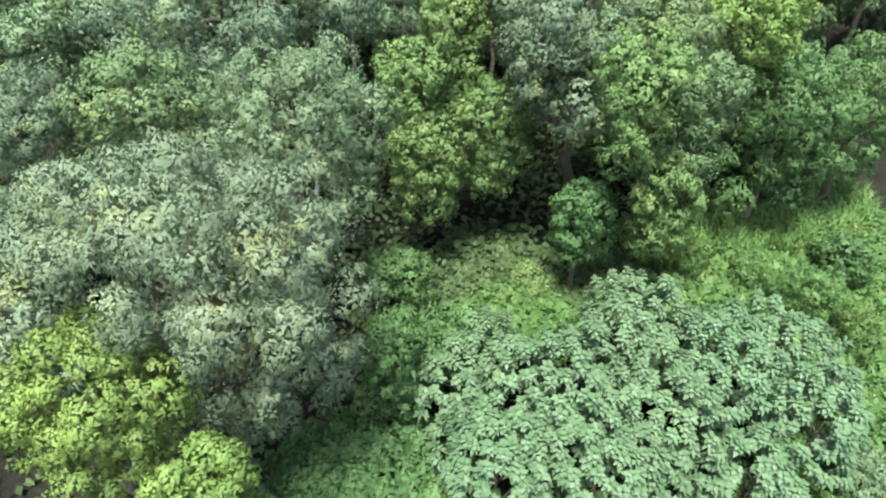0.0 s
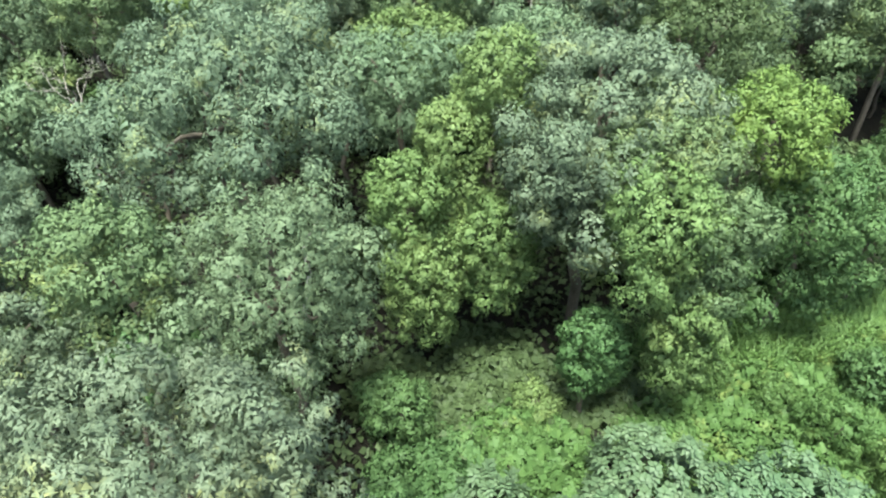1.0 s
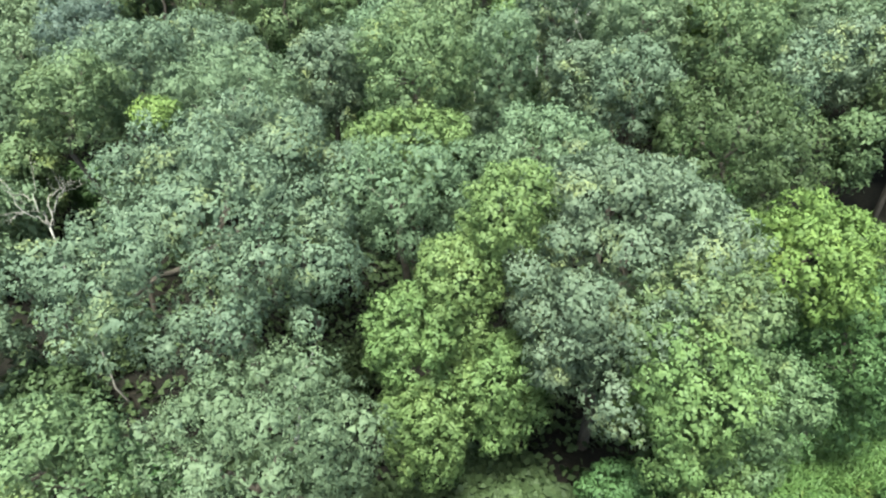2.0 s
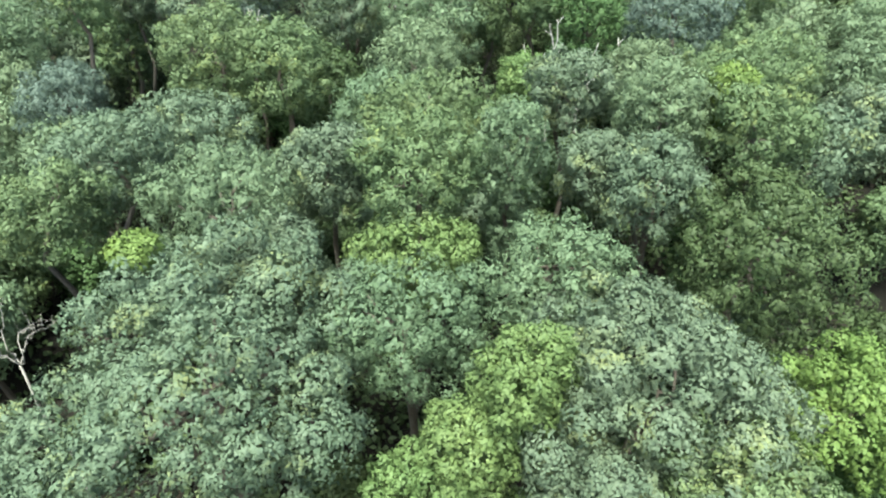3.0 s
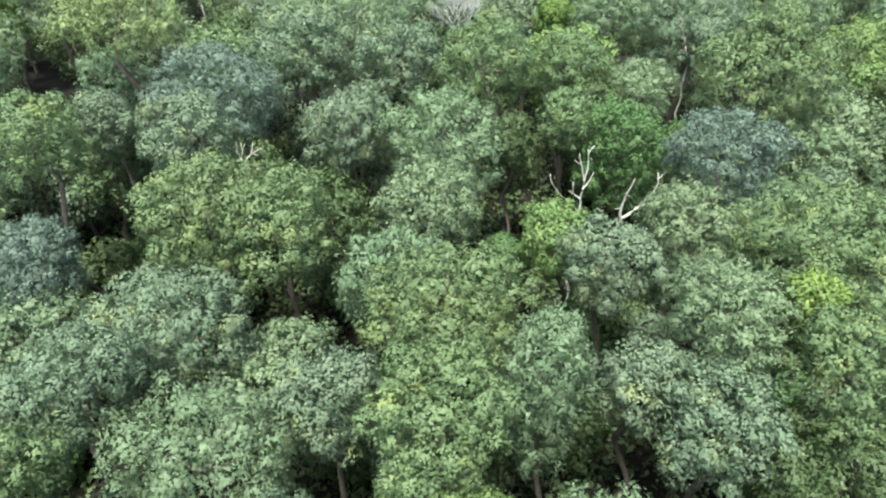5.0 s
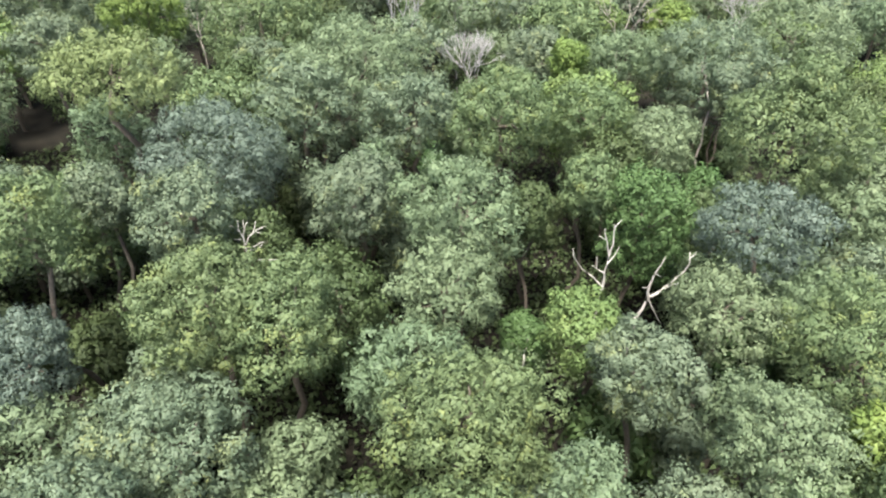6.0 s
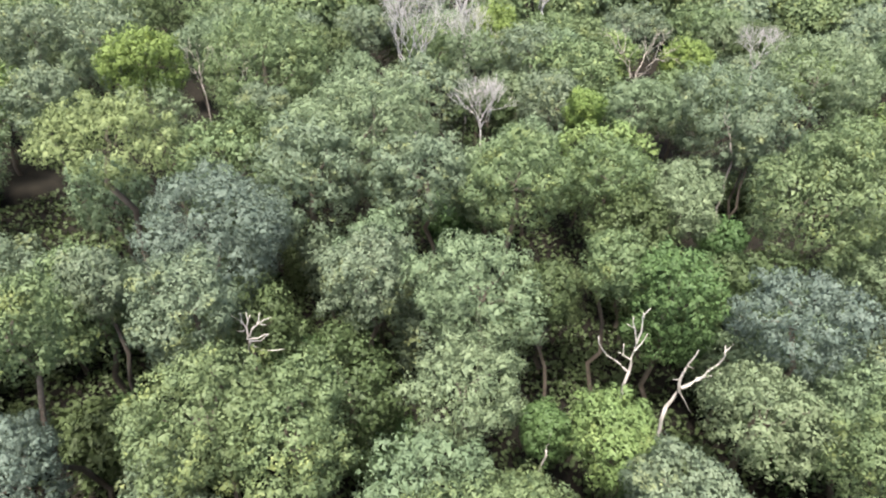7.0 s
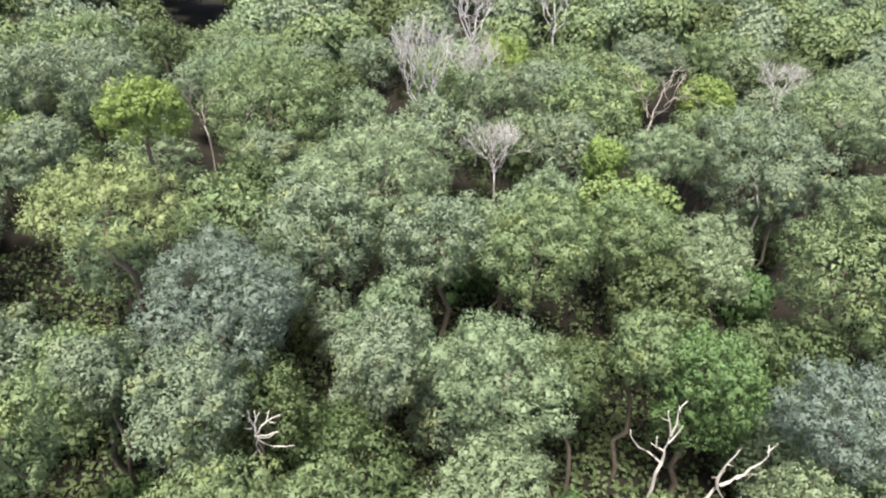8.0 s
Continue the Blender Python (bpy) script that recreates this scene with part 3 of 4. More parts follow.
tree("ash", 16.8, 89.6, 9.5, 3.2, 2.6, "grey-green broadleaf tree with a dense tufted crown")
tree("ash", -14.4, 65.1, 11.5, 1.8, 1.4, "grey-green broadleaf tree with a dense tufted crown")
tree("ash", -31.9, 71.3, 15.4, 2.7, 2.2, "grey-green broadleaf tree with a dense tufted crown")
tree("lime", -8.0, 23.6, 11.6, 0.65, 0.4, "yellow-green leafy crown top above a grey-green tree", drop=0.2, rl=0.3)
tree("dark", 2.3, 45.8, 11.4, 1.2, 1.2, "small dark green dense broadleaf tree")
tree("ash", -20.5, 28.0, 6.0, 2.8, 2.4, "grey-green broadleaf tree with a dense tufted crown")
tree("olive", -10.4, 38.6, 13.0, 2.5, 2.1, "olive-green broadleaf tree with a rounded crown")
tree("ash", -15.6, 21.5, 6.4, 2.3, 2.0, "grey-green broadleaf tree with a dense tufted crown")
tree("green", 1.9, 42.0, 7.0, 1.2, 1.1, "small fresh green bushy tree covered in creepers")
tree("ash", -11.9, 15.8, 5.6, 1.9, 1.6, "grey-green broadleaf tree with a dense tufted crown")

tree("creeper", 12.2, 15.8, 1.9, 1.1, 1.1, "low feathery pale green bush in the clearing", drop=0.6, name="bush", limbs=2, category="bush", group="low bushes of the clearing", rl=0.38)
tree("creeper", 10.6, 17.1, 1.6, 0.8, 1.0, "low feathery pale green bush in the clearing", drop=0.6, name="bush", limbs=2, category="bush", group="low bushes of the clearing", rl=0.38)
tree("creeper", 13.0, 14.1, 1.7, 0.9, 1.0, "low feathery pale green bush in the clearing", drop=0.6, name="bush", limbs=2, category="bush", group="low bushes of the clearing", rl=0.38)
tree("green", 14.0, 17.5, 2.0, 1.0, 1.2, "low fresh green leafy bush in the clearing", drop=0.6, name="bush", limbs=2, category="bush", group="low bushes of the clearing", rl=0.38)
tree("creeper", 8.8, 9.9, 1.5, 0.9, 0.9, "low feathery pale green bush in the clearing", drop=0.6, name="bush", limbs=2, category="bush", group="low bushes of the clearing", rl=0.38)
tree("pale", 10.3, 9.4, 1.6, 0.9, 1.0, "low pale green bush in the clearing", drop=0.6, name="bush", limbs=2, category="bush", group="low bushes of the clearing", rl=0.38)
tree("creeper", 9.1, 17.8, 1.7, 0.8, 1.0, "low feathery pale green bush in the clearing", drop=0.6, name="bush", limbs=2, category="bush", group="low bushes of the clearing", rl=0.38)
tree("creeper", 0.5, 9.1, 1.2, 0.7, 0.7, "low feathery pale green bush in the clearing", drop=0.6, name="bush", limbs=2, category="bush", group="low bushes of the clearing", rl=0.38)
tree("green", -1.4, 13.9, 1.9, 0.9, 1.1, "low fresh green leafy bush in the clearing", drop=0.6, name="bush", limbs=2, category="bush", group="low bushes of the clearing", rl=0.38)
tree("green", -3.2, 9.2, 1.0, 0.9, 0.6, "low fresh green leafy bush in the clearing", drop=0.6, name="bush", limbs=2, category="bush", group="low bushes of the clearing", rl=0.38)
tree("vine", -1.9, 11.5, 1.4, 0.7, 0.8, "low yellow-green bush of creepers in the clearing", drop=0.6, name="bush", limbs=2, category="bush", group="low bushes of the clearing", rl=0.38)
tree("vine", 7.1, 9.1, 1.0, 0.7, 0.6, "low yellow-green bush of creepers in the clearing", drop=0.6, name="bush", limbs=2, category="bush", group="low bushes of the clearing", rl=0.38)
tree("vine", 3.1, 17.0, 0.9, 0.9, 0.5, "low yellow-green bush of creepers in the clearing", drop=0.6, name="bush", limbs=2, category="bush", group="low bushes of the clearing", rl=0.38)
tree("green", 5.6, 18.2, 1.0, 0.7, 0.6, "low fresh green leafy bush in the clearing", drop=0.6, name="bush", limbs=2, category="bush", group="low bushes of the clearing", rl=0.38)

# ---- shrubs of the clearing ----
def rosette_shrub(x, y, top, R, label):
    """A shrub whose twigs end in whorls of broad drooping leaves."""
    COUNT[0] += 1
    rng = np.random.default_rng(3000 + COUNT[0])
    g = ground_height(x, y)
    root = tagged(new("rosette_shrub"), label, "shrub", "rosette shrubs in the clearing")
    root.matrix_world = pose(x, y, g)
    V = (top - g) * 0.62
    mid = top - g - V
    count = int(32 * R * (R + V))
    i = np.arange(count)
    u = 1 - 1.25 * (i + rng.uniform(0, 1, count)) / count
    phi = i * 2.39996 + rng.uniform(-0.4, 0.4, count)
    h = np.sqrt(np.maximum(0.05, 1 - u * u))
    lump = 1 + 0.12 * np.sin(3 * phi + rng.uniform(0, 6)) + rng.uniform(-0.2, 0.1, count)
    tip = np.stack((R * h * np.cos(phi) * lump, R * h * np.sin(phi) * lump, V * u * lump), 1)
    norm = unit(unit(tip) * 0.6 + np.array((0, 0, 0.8)) + rng.normal(size=(count, 3)) * 0.18)
    k = 19
    j = np.repeat(np.arange(count), k)
    a = np.tile(np.arange(k) * 2.39996, count) + np.repeat(rng.uniform(0, 6, count), k)
    nj = norm[j]
    e1 = unit(np.cross(nj, np.array((0.3, 1.0, 0.1))))
    e2 = np.cross(nj, e1)
    tang = e1 * np.cos(a)[:, None] + e2 * np.sin(a)[:, None]
    tier = np.tile(np.linspace(0, 1, k), count)[:, None]
    base = tip[j] + nj * (0.12 - 0.2 * tier) + tang * 0.02
    axis = tang + nj * (0.85 - 1.15 * tier) + rng.normal(size=(len(j), 3)) * 0.12
    shade = unit(nj * 0.8 + tang * (0.2 + 0.5 * tier))
    leaves = facing(leaf_quads(rng, base, axis, nj + tang * 0.1, 0.2, 0.125, 0.35), shade)
    leaves[..., 2] += mid
    for b in rng.choice(count, 7, replace=False):
        end = Vector(tip[b]) * 0.93 + Vector((0, 0, mid))
        link("stem", tubes("stem", [bend(rng, (0, 0, -0.2), end, 0.05, 0.014, 5, 0.06)], 5), BARK, root)
    link("foliage", leaf_mesh("foliage", leaves, shade), LEAVES["rosette"], root)
    STANDING.append((x, y, R))


WHORL = "glaucous pale green shrub with whorls of drooping leaves"
rosette_shrub(1.2, 11.6, 2.9, 1.7, WHORL)
rosette_shrub(3.0, 10.6, 3.6, 1.9, WHORL)
rosette_shrub(3.6, 8.6, 3.0, 1.7, WHORL)
rosette_shrub(5.4, 12.6, 3.8, 1.7, WHORL)
rosette_shrub(5.3, 10.0, 3.4, 1.7, WHORL)
rosette_shrub(7.4, 11.8, 3.2, 1.6, WHORL)
rosette_shrub(9.2, 12.2, 3.0, 1.6, WHORL)
rosette_shrub(1.3, 9.0, 2.6, 1.4, WHORL)
rosette_shrub(9.4, 10.2, 3.0, 1.3, WHORL)
rosette_shrub(7.2, 8.6, 2.4, 1.2, WHORL)



# ---- creepers and grass over the clearing ----
def mound(x, y):
    k = 0.5 + 0.5 * noise.noise((x * 0.45, y * 0.45, 8.0))
    fine = noise.noise((x * 1.7, y * 1.7, 2.0))
    tiny = noise.noise((x * 4.3, y * 4.3, 5.0))
    return max(0.05, 0.12 + 1.3 * k * k + 0.42 * fine + 0.2 * tiny)


def creepers(label, habit, count, spots, leaf, rise=1.0, seed=1):
    """A tangle of creeper leaves over low mounds; spots are (x, y, radius) of the patches."""
    rng = np.random.default_rng(seed)
    total = sum(r * r for _, _, r in spots)
    pts = []
    for sx, sy, r in spots:
        m = int(count * r * r / total)
        q, d = rng.uniform(0, 6.2832, m), r * np.sqrt(rng.uniform(0, 1, m))
        for a, b in zip(q, d):
            x, y = sx + b * math.cos(a), sy + b * math.sin(a)
            edge = 1 - 0.7 * (b / r) ** 3
            pts.append((x, y, ground_height(x, y) + rise * mound(x, y) * edge * rng.uniform(0.75, 1.05)))
    base = np.array(pts)
    n = len(base)
    e = 0.12
    slope = np.array([((mound(x - e, y) - mound(x + e, y)) / (2 * e) * rise, (mound(x, y - e) - mound(x, y + e)) / (2 * e) * rise, 1.0) for x, y, _ in base])
    normal = unit(unit(slope) + rng.normal(size=(n, 3)) * 0.6)
    axis = unit(rng.normal(size=(n, 3))) + normal * 0.5
    shade = unit(unit(slope) + rng.normal(size=(n, 3)) * 0.3)
    leaves = facing(leaf_quads(rng, base, axis, normal, leaf, leaf * 0.75, 0.25), shade)
    cell = leaf * 1.4
    close, lean = [], []
    for sx, sy, r in spots if leaf < 0.15 else ():
        for gx in np.arange(sx - r, sx + r, cell):
            for gy in np.arange(sy - r, sy + r, cell):
                d = math.hypot(gx - sx, gy - sy)
                if d > r * 0.97:
                    continue
                low = 0.8 * rise * (1 - 0.7 * (d / r) ** 3)
                tip, side, lift = rng.normal() * 0.05, rng.normal() * 0.05, rng.uniform(-0.08, 0.04)
                close.append([(a, b, ground_height(a, b) + low * mound(a, b) + lift + tip * (a > gx) + side * (b > gy)) for a, b in ((gx, gy), (gx + cell * 1.1, gy), (gx + cell * 1.1, gy + cell * 1.1), (gx, gy + cell * 1.1))])
                lean.append(((mound(gx - e, gy) - mound(gx + e, gy)) / (2 * e) * rise, (mound(gx, gy - e) - mound(gx, gy + e)) / (2 * e) * rise, 1.0))
    if close:
        leaves, shade = np.concatenate((leaves, np.array(close))), np.concatenate((shade, unit(np.array(lean) + rng.normal(size=(len(lean), 3)) * 0.3)))
    ob = link("creeper", leaf_mesh("creeper", leaves, shade), LEAVES[habit])
    tagged(ob, label, "creeper", "", "stuff")


def grass(label, count, spots, tall, seed):
    rng = np.random.default_rng(seed)
    total = sum(r * r for _, _, r in spots)
    rows = []
    for sx, sy, r in spots:
        m = int(count * r * r / total)
        q, d = rng.uniform(0, 6.2832, m), r * np.sqrt(rng.uniform(0, 1, m))
        x, y = sx + d * np.cos(q), sy + d * np.sin(q)
        z = np.array([ground_height(a, b) for a, b in zip(x, y)])
        rows.append(np.stack((x, y, z), 1))
    base = np.concatenate(rows)
    n = len(base)
    way = unit(np.stack((rng.normal(size=n), rng.normal(size=n), np.zeros(n)), 1))
    h = tall * rng.uniform(0.5, 1.2, (n, 1))
    side = np.stack((-way[:, 1], way[:, 0], np.zeros(n)), 1) * 0.022
    mid = base + way * h * 0.15 + np.array((0, 0, 1.0)) * h * 0.65
    tip = base + way * h * 0.55 + np.array((0, 0, 1.0)) * h * 0.9
    low = np.stack((base - side, base + side, mid + side * 0.8, mid - side * 0.8), 1)
    high = np.stack((mid - side * 0.8, mid + side * 0.8, tip + side * 0.15, tip - side * 0.15), 1)
    ob = link("tall_grass", leaf_mesh("tall_grass", np.concatenate((low, high))), LEAVES["grass"])
    tagged(ob, label, "grass", "", "stuff")


creepers("bright yellow-green creeper tangle over the clearing floor", "creeper", 52000, [(2.4, 15.0, 2.3), (7.4, 15.2, 2.3), (11.5, 15.8, 4.0), (14.5, 12.5, 4.0), (11.5, 9.6, 3.4), (16.0, 18.0, 3.8), (14.6, 21.4, 3.0), (18.4, 15.5, 3.6)], 0.13, 1.15, 11)
creepers("fresh green creepers spread over low ground", "green", 30000, [(-2.2, 9.2, 2.6), (-0.3, 7.0, 2.4), (3.0, 6.6, 2.4), (6.5, 8.5, 2.4), (-0.2, 14.2, 2.0)], 0.14, 1.15, 12)
# the dark leaf colour here stands in for shade under the smothered tree
creepers("green creepers beneath the smothered tree, dark-leaved to stand in for its shade", "dark", 9000, [(1.2, 16.6, 1.9), (3.4, 17.2, 1.9), (1.6, 18.8, 1.9), (-1.6, 17.6, 1.7), (5.8, 17.4, 1.7)], 0.13, 0.7, 15)
grass("tall arching dark green grass at the wood's edge", 8000, [(10.5, 20.2, 2.0), (8.0, 19.0, 1.3), (13.5, 20.4, 2.0), (15.5, 22.0, 2.2)], 0.9, 13)
creepers("low shady undergrowth on the forest floor", "dark", 46000, [(-6.0, 12.0, 8.0), (0.0, 22.0, 9.0), (-10.0, 30.0, 9.0), (8.0, 30.0, 10.0), (-2.0, 42.0, 12.0), (14.0, 46.0, 11.0), (-16.0, 46.0, 11.0), (0.0, 60.0, 14.0), (-24.0, 52.0, 9.0), (-28.0, 59.0, 7.0)], 0.34, 0.9, 14)



# ---- dead and leafless trees ----
snag(5.6, 43.8, 7.1, "bleached bare dead tree with forked white arms", [
    (1.0, (0.00, 0.00, 0.00), (-0.03, 0.06, 0.71), (0.08, 0.07, 0.89)),
    (0.75, (-0.02, 0.00, -0.12), (-0.43, 0.05, 0.46), (-0.41, -0.02, 0.38), (-0.56, -0.09, 0.75), (-0.18, 0.02, 0.61)),
    (0.55, (-0.04, 0.00, 0.66), (-0.38, -0.02, 0.27), (-0.07, 0.05, 0.65)),
    (0.35, (-0.18, 0.00, 0.77), (-0.42, 0.15, 0.23)),
    (0.7, (0.03, 0.00, 1.61), (-0.19, 0.02, 0.79), (-0.18, 0.01, 0.69)),
    (0.7, (0.03, 0.00, 1.61), (0.10, 0.04, 0.63), (-0.07, 0.06, 0.80), (0.29, 0.12, 0.36)),
    (0.6, (0.02, 0.00, 1.18), (0.28, 0.11, 0.40), (0.16, 0.06, 0.44)),
    (0.3, (-0.19, 0.00, 2.51), (-0.38, -0.04, 0.27)),
    (0.25, (0.09, 0.00, 3.04), (-0.08, 0.06, 0.26))], 0.066)
snag(6.9, 42.4, 6.4, "broken bleached dead trunk with leaning limbs", [
    (1.0, (0.00, 0.00, 0.00), (0.31, 0.11, 0.80), (0.10, 0.07, 0.39)),
    (0.95, (0.41, 0.00, 1.19), (0.54, 0.05, 0.49), (0.34, -0.01, 0.51), (0.29, -0.02, 0.39), (0.02, 0.05, 0.97)),
    (0.7, (0.89, 0.00, 1.62), (0.67, -0.08, 0.38), (0.20, 0.05, 0.13)),
    (0.35, (1.61, 0.00, 3.23), (0.34, 0.14, 0.32)),
    (0.85, (0.35, 0.00, 0.97), (-0.08, 0.04, 0.82), (0.10, 0.03, 0.51), (0.17, 0.02, 0.50), (0.14, 0.05, 0.43)),
    (0.4, (0.26, 0.00, 1.85), (-0.29, 0.03, -0.17)),
    (0.4, (0.34, 0.00, 2.47), (0.37, 0.13, -0.28)),
    (0.35, (0.32, 0.00, 2.13), (-0.01, 0.05, 0.17)),
    (0.6, (0.38, 0.00, 0.97), (0.39, 0.09, -0.73), (0.57, 0.18, -0.95)),
    (0.3, (1.42, 0.00, 1.85), (-0.01, 0.05, -0.82))], 0.078)
snag(-10.0, 42.9, 9.9, "dark snag with crooked pale branches", [
    (0.6, (0.01, 0.00, 0.05), (0.07, 0.06, 0.42), (-0.14, 0.09, 0.36), (-0.47, 0.13, 0.26)),
    (0.5, (-0.02, 0.00, 0.52), (-0.33, 0.05, -0.05)),
    (0.4, (-0.05, 0.00, 0.88), (0.04, 0.04, 0.55)),
    (0.5, (0.06, 0.00, 0.32), (0.12, 0.08, 0.62), (-0.00, 0.05, 0.42)),
    (0.4, (0.19, 0.00, 0.93), (0.18, 0.03, 0.42)),
    (0.6, (0.10, 0.00, 0.21), (0.18, 0.04, 0.36), (0.33, 0.09, 0.46), (0.07, 0.07, 0.25)),
    (0.5, (0.36, 0.00, 0.68), (0.28, 0.11, 0.20), (0.41, 0.08, 0.15)),
    (0.55, (0.07, 0.00, 0.05), (0.38, -0.04, 0.10), (0.51, -0.06, 0.28)),
    (0.55, (0.05, 0.00, -0.05), (0.42, 0.09, -0.08), (0.28, 0.11, 0.23)),
    (0.55, (0.04, 0.00, -0.11), (0.44, 0.10, -0.54), (0.85, -0.02, 0.07)),
    (0.5, (0.02, 0.00, -0.21), (-0.05, 0.04, -0.65), (0.10, 0.04, -0.56)),
    (0.5, (-0.11, 0.00, -0.87), (-0.47, 0.15, -0.90)),
    (0.3, (0.65, 0.00, 0.88), (0.23, 0.04, -0.10))], 0.066, trunk_mat=BARK)
dead_tree(1.8, 41.0, 4.5, 2.6, "thin bare dead sapling", (0.1, 0.0), 1, 0.04, 0, 0.1, 1)
dead_tree(-5.0, 76.0, 5.5, 6.4, "bare grey tree with a fan of dry twigs", (0.0, 0.0), 7, 0.075, 4, 0.36, 3, TWIG, "leafless_tree", 0.15)
dead_tree(-0.6, 78.5, 5.5, 5.0, "bare grey tree with a fan of dry twigs", (0.0, 0.0), 7, 0.075, 4, 0.36, 3, TWIG, "leafless_tree", 0.15)
dead_tree(0.2, 66.4, 7.0, 3.2, "low leafless purplish-grey dry bush", (0.0, 0.0), 7, 0.045, 3, 0.5, 4, TWIG, "leafless_tree", 0.1)
dead_tree(12.9, 74.2, 6.5, 5.2, "bare whitish tree with wide forked limbs", (0.0, 0.0), 5, 0.06, 2, 0.7, 3, PALE_BARK, "leafless_tree", 0.2)
dead_tree(-17.5, 69.2, 6.5, 5.2, "slender bare grey dead tree", (0.3, 0.0), 5, 0.045, 3, 0.4, 2, PALE_BARK)
dead_tree(-20.0, 69.6, 8.0, 4.0, "slender bare grey dead tree", (-0.3, 0.0), 4, 0.045, 3, 0.4, 2, PALE_BARK)
dead_tree(15.6, 60.4, 6.0, 4.6, "slender leafless tree with pale twigs", (0.2, 0.0), 2, 0.07, 2, 0.35, 2, PALE_BARK)
dead_tree(23.0, 76.0, 7.5, 3.0, "low leafless purplish-grey dry bush", (0.0, 0.0), 7, 0.045, 3, 0.5, 4, TWIG, "leafless_tree", 0.1)
dead_tree(-0.5, 92.0, 6.0, 7.0, "bare purplish-grey tree of dry twigs", (0.0, 0.0), 6, 0.1, 3, 0.4, 3, TWIG, "leafless_tree", 0.15)
dead_tree(8.0, 95.0, 6.0, 7.0, "bare purplish-grey tree of dry twigs", (0.0, 0.0), 5, 0.1, 3, 0.4, 3, TWIG, "leafless_tree", 0.15)
dead_tree(-11.5, 22.5, 7.0, 2.6, "leafless snag with crooked pale branches", (-0.3, 0.2), 5, 0.03, 3, 0.6, 2, PALE_BARK)
dead_tree(-4.4, 18.7, 4.4, 2.3, "short broken white dead stub", (0.8, 0.0), 1, 0.06, 1, 0.3, 2)



# ---- the wood beyond and between ----
# openings in the wood: x, y, radius
PITS = [(-21.0, 45.5, 3.0), (-19.0, 40.5, 3.5), (-5.7, 46.0, 2.0), (16.6, 47.0, 3.0), (-24.5, 53.0, 3.2), (-28.5, 59.0, 3.6), (7.6, 29.2, 2.2), (-5.6, 27.4, 1.6), (-3.8, 24.5, 1.5), (12.0, 26.5, 2.0),
        (-8.2, 24.0, 2.0), (13.0, 22.0, 2.0), (3.6, 18.6, 2.2), (-18.0, 73.5, 2.2), (4.6, 49.5, 3.0), (9.4, 39.0, 1.2), (-14.6, 28.6, 1.8), (-16.0, 38.5, 3.0), (6.6, 41.6, 4.0), (-9.0, 41.0, 3.0),
        (16.0, 57.5, 2.6), (-4.0, 45.0, 2.5), (-18.5, 66.5, 3.0), (12.5, 71.5, 3.0), (-3.0, 73.0, 3.0), (0.2, 63.5, 2.0)]


def open_spot(x, y, R):
    return any((x - a) ** 2 + (y - b) ** 2 < (0.5 * c + 0.55 * R) ** 2 for a, b, c in PITS)


def fill_wood():
    rng = np.random.default_rng(77)
    stock = []
    kinds = ["ash", "olive", "pale", "soft", "dark", "ash", "vine", "soft"]
    words = {
        "ash": "grey-green broadleaf tree in the distant wood",
        "olive": "olive-green broadleaf tree in the distant wood",
        "pale": "pale green broadleaf tree in the distant wood",
        "soft": "soft feathery green tree in the distant wood",
        "dark": "dark green broadleaf tree in the distant wood",
        "vine": "yellow-green creeper-hung tree in the distant wood",
        "blue": "blue-grey leafy tree in the distant wood",
    }
    # three bands: tall trees beyond, tall trees near, lower trees in the gaps near
    for near, far, radius, tall, leaf, most, tries, gap in ((50, 90, (2.3, 3.7), 9.2, 2.2, 112, 5000, 0.6), (32, 50, (2.0, 3.2), 8.8, 1.8, 40, 3000, 0.58), (27, 56, (1.2, 1.8), 6.0, 2.1, 44, 5000, 0.5)):
        stock, made = [], 0
        for _ in range(tries):
            y = rng.uniform(near, far)
            half = 12 + 0.56 * y
            x = rng.uniform(-half, half)
            R = rng.uniform(*radius)
            if any((x - a) ** 2 + (y - b) ** 2 < (gap * (R + c)) ** 2 for a, b, c in STANDING) or open_spot(x, y, R):
                continue
            g = ground_height(x, y)
            if len(stock) < 16:
                habit = kinds[len(stock) % (8 if near == 50 else 6)]
                stock.append(tree(habit, x, y, g + tall + rng.normal() * 0.6, R, R * 0.85, words[habit], 2.6, leaf, "broadleaf_tree", 1, "tree", "trees of the distant wood"))
            else:
                copy_thing(stock[rng.integers(16)], pose(x, y, g, 0, 0, rng.uniform(0, 360)) @ Matrix.Scale(rng.uniform(0.88, 1.12), 4))
                STANDING.append((x, y, R))
            made += 1
            if made >= most:
                break


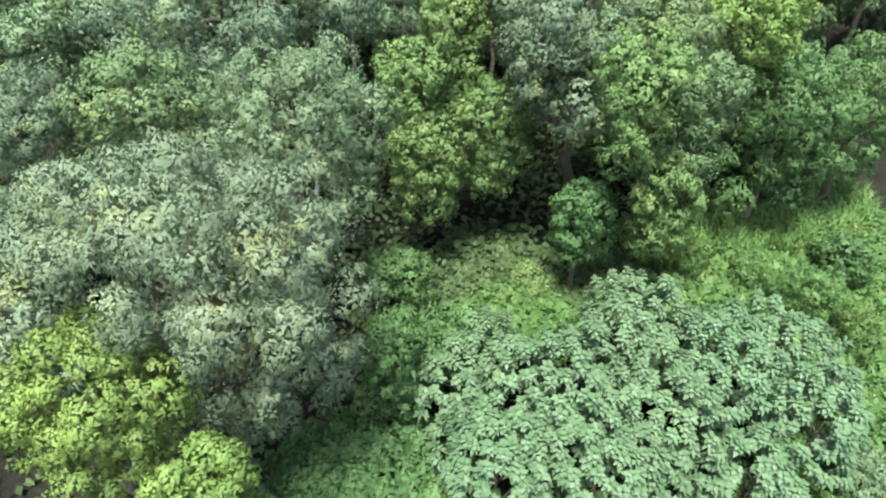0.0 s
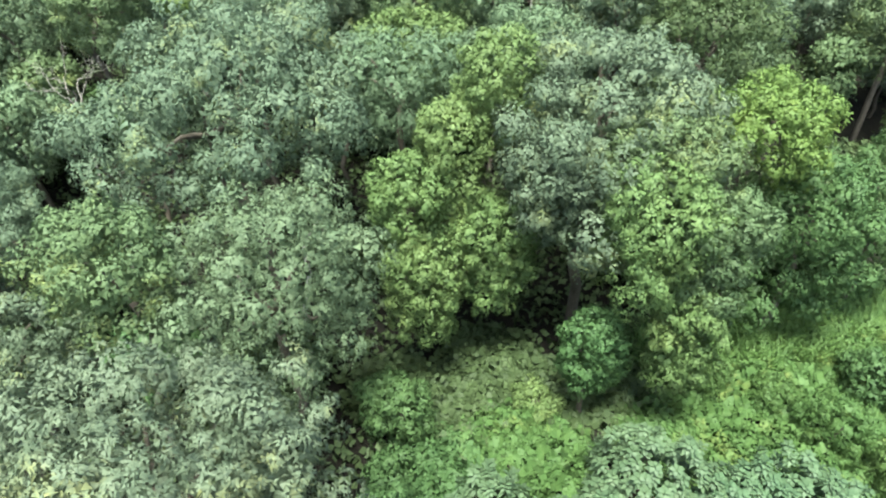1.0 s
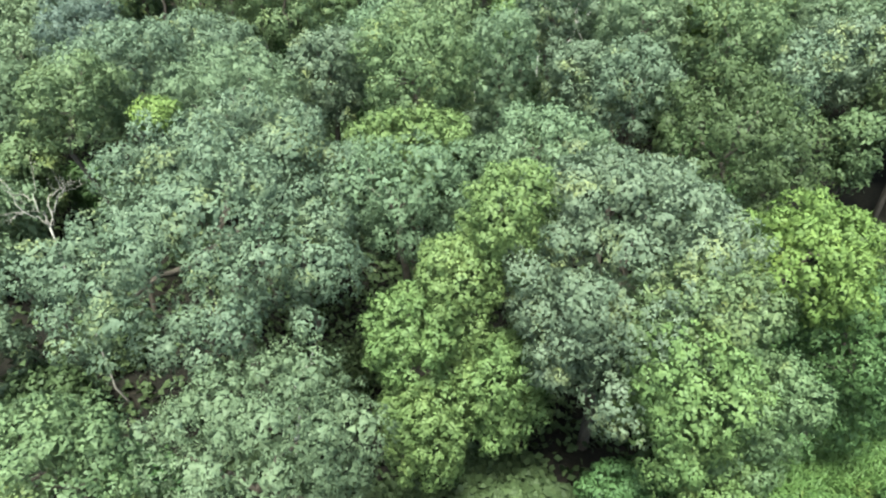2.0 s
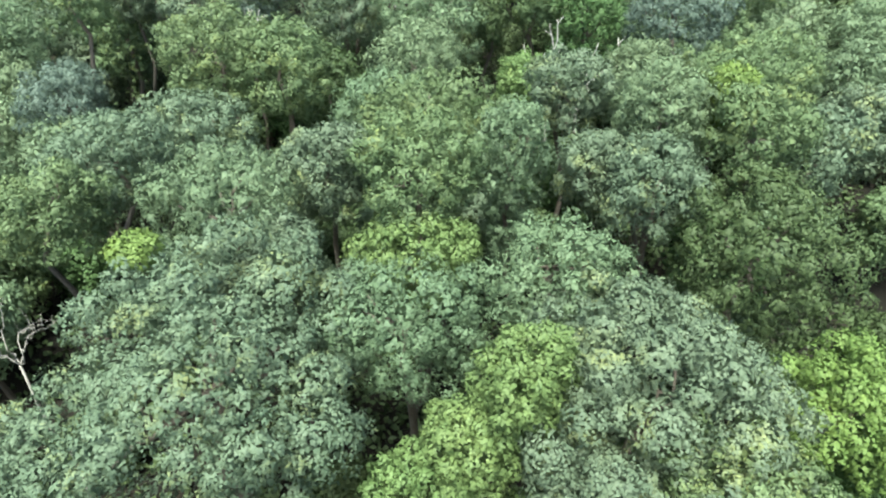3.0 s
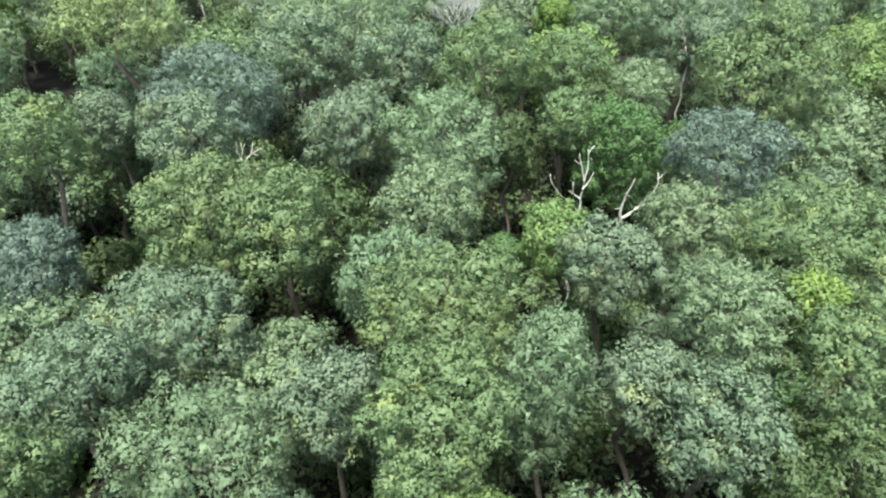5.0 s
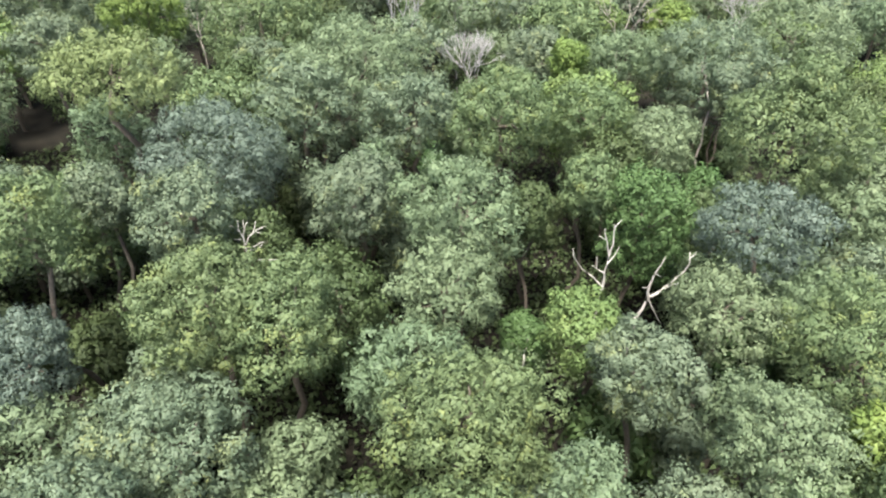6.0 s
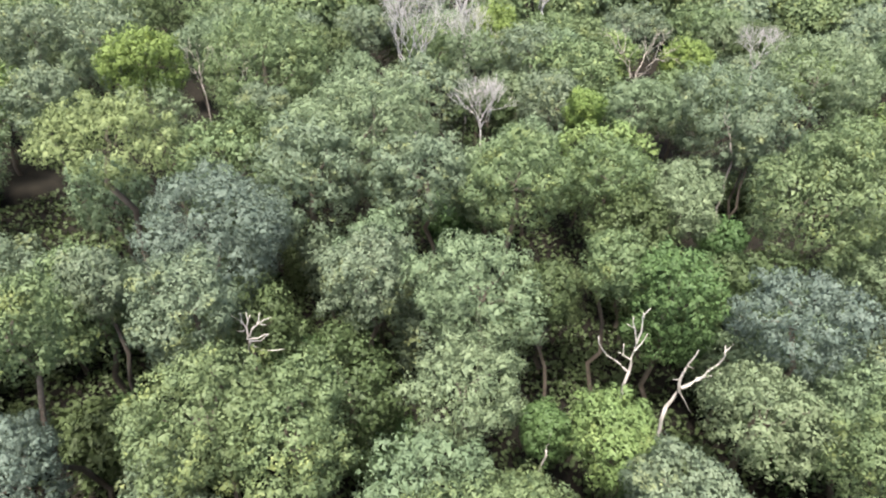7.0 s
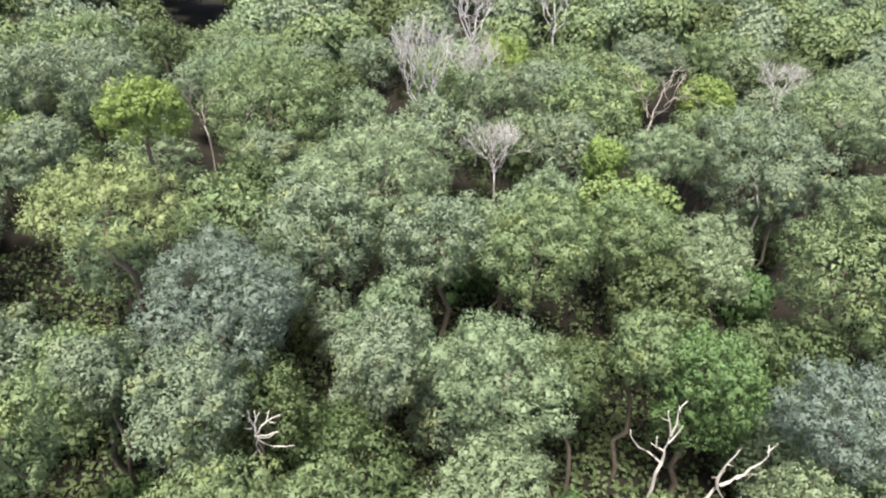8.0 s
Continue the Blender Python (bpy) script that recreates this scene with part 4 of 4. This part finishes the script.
def understory():
    """Low shady saplings that close the gaps beneath the crowns."""
    rng = np.random.default_rng(91)
    stock, low = [], []
    while len(low) < 62:
        y = rng.uniform(14, 66)
        half = 9 + 0.5 * y
        x = rng.uniform(-half, half)
        if (y < 22.0 and x > -3.0) or any((x - a) ** 2 + (y - b) ** 2 < 2.8 for a, b in low):
            continue
        g = ground_height(x, y)
        low.append((x, y))
        if len(stock) < 6:
            habit = ("dark", "dark", "green")[len(stock) % 3]
            R = 1.5 + 0.12 * len(stock)
            stock.append(tree(habit, x, y, g + 3.2 + 0.3 * len(stock), R, R * 0.9, "shady green sapling growing beneath taller trees", 1.8, 2.4, "sapling", 2, "sapling", "saplings under the wood"))
        else:
            copy_thing(stock[rng.integers(6)], pose(x, y, g, 0, 0, rng.uniform(0, 360)) @ Matrix.Scale(rng.uniform(0.7, 1.15), 4))


def far_woods():
    """The wood's farthest trees, too many and too far to tell apart."""
    rng = np.random.default_rng(55)
    spots, sets = [], {"ash": [], "olive": [], "pale": [], "dark": []}
    for _ in range(6000):
        y = rng.uniform(88, 136)
        x = rng.uniform(-68, 68)
        R = rng.uniform(2.4, 4.0)
        if any((x - a) ** 2 + (y - b) ** 2 < (0.62 * (R + c)) ** 2 for a, b, c in spots) or any((x - a) ** 2 + (y - b) ** 2 < (0.6 * (R + c)) ** 2 for a, b, c in STANDING if b > 80):
            continue
        spots.append((x, y, R))
        leaves, _, soft = crown(rng, R, R * 0.85, 2.6, HABIT["olive"], 5.6)
        lift = np.array((x, y, ground_height(x, y) + 9.2 + rng.normal() * 0.7 - R * 0.85))
        sets[("ash", "olive", "ash", "pale", "dark", "olive")[len(spots) % 6]].append((leaves + lift, soft))
        if len(spots) > 108:
            break
    for habit, rows in sets.items():
        ob = link("far_woods", leaf_mesh("far_woods", np.concatenate([r[0] for r in rows]), np.concatenate([r[1] for r in rows])), LEAVES[habit])
        tagged(ob, "far treetops of the green wood", "woods", "", "stuff")


fill_wood()
understory()
far_woods()
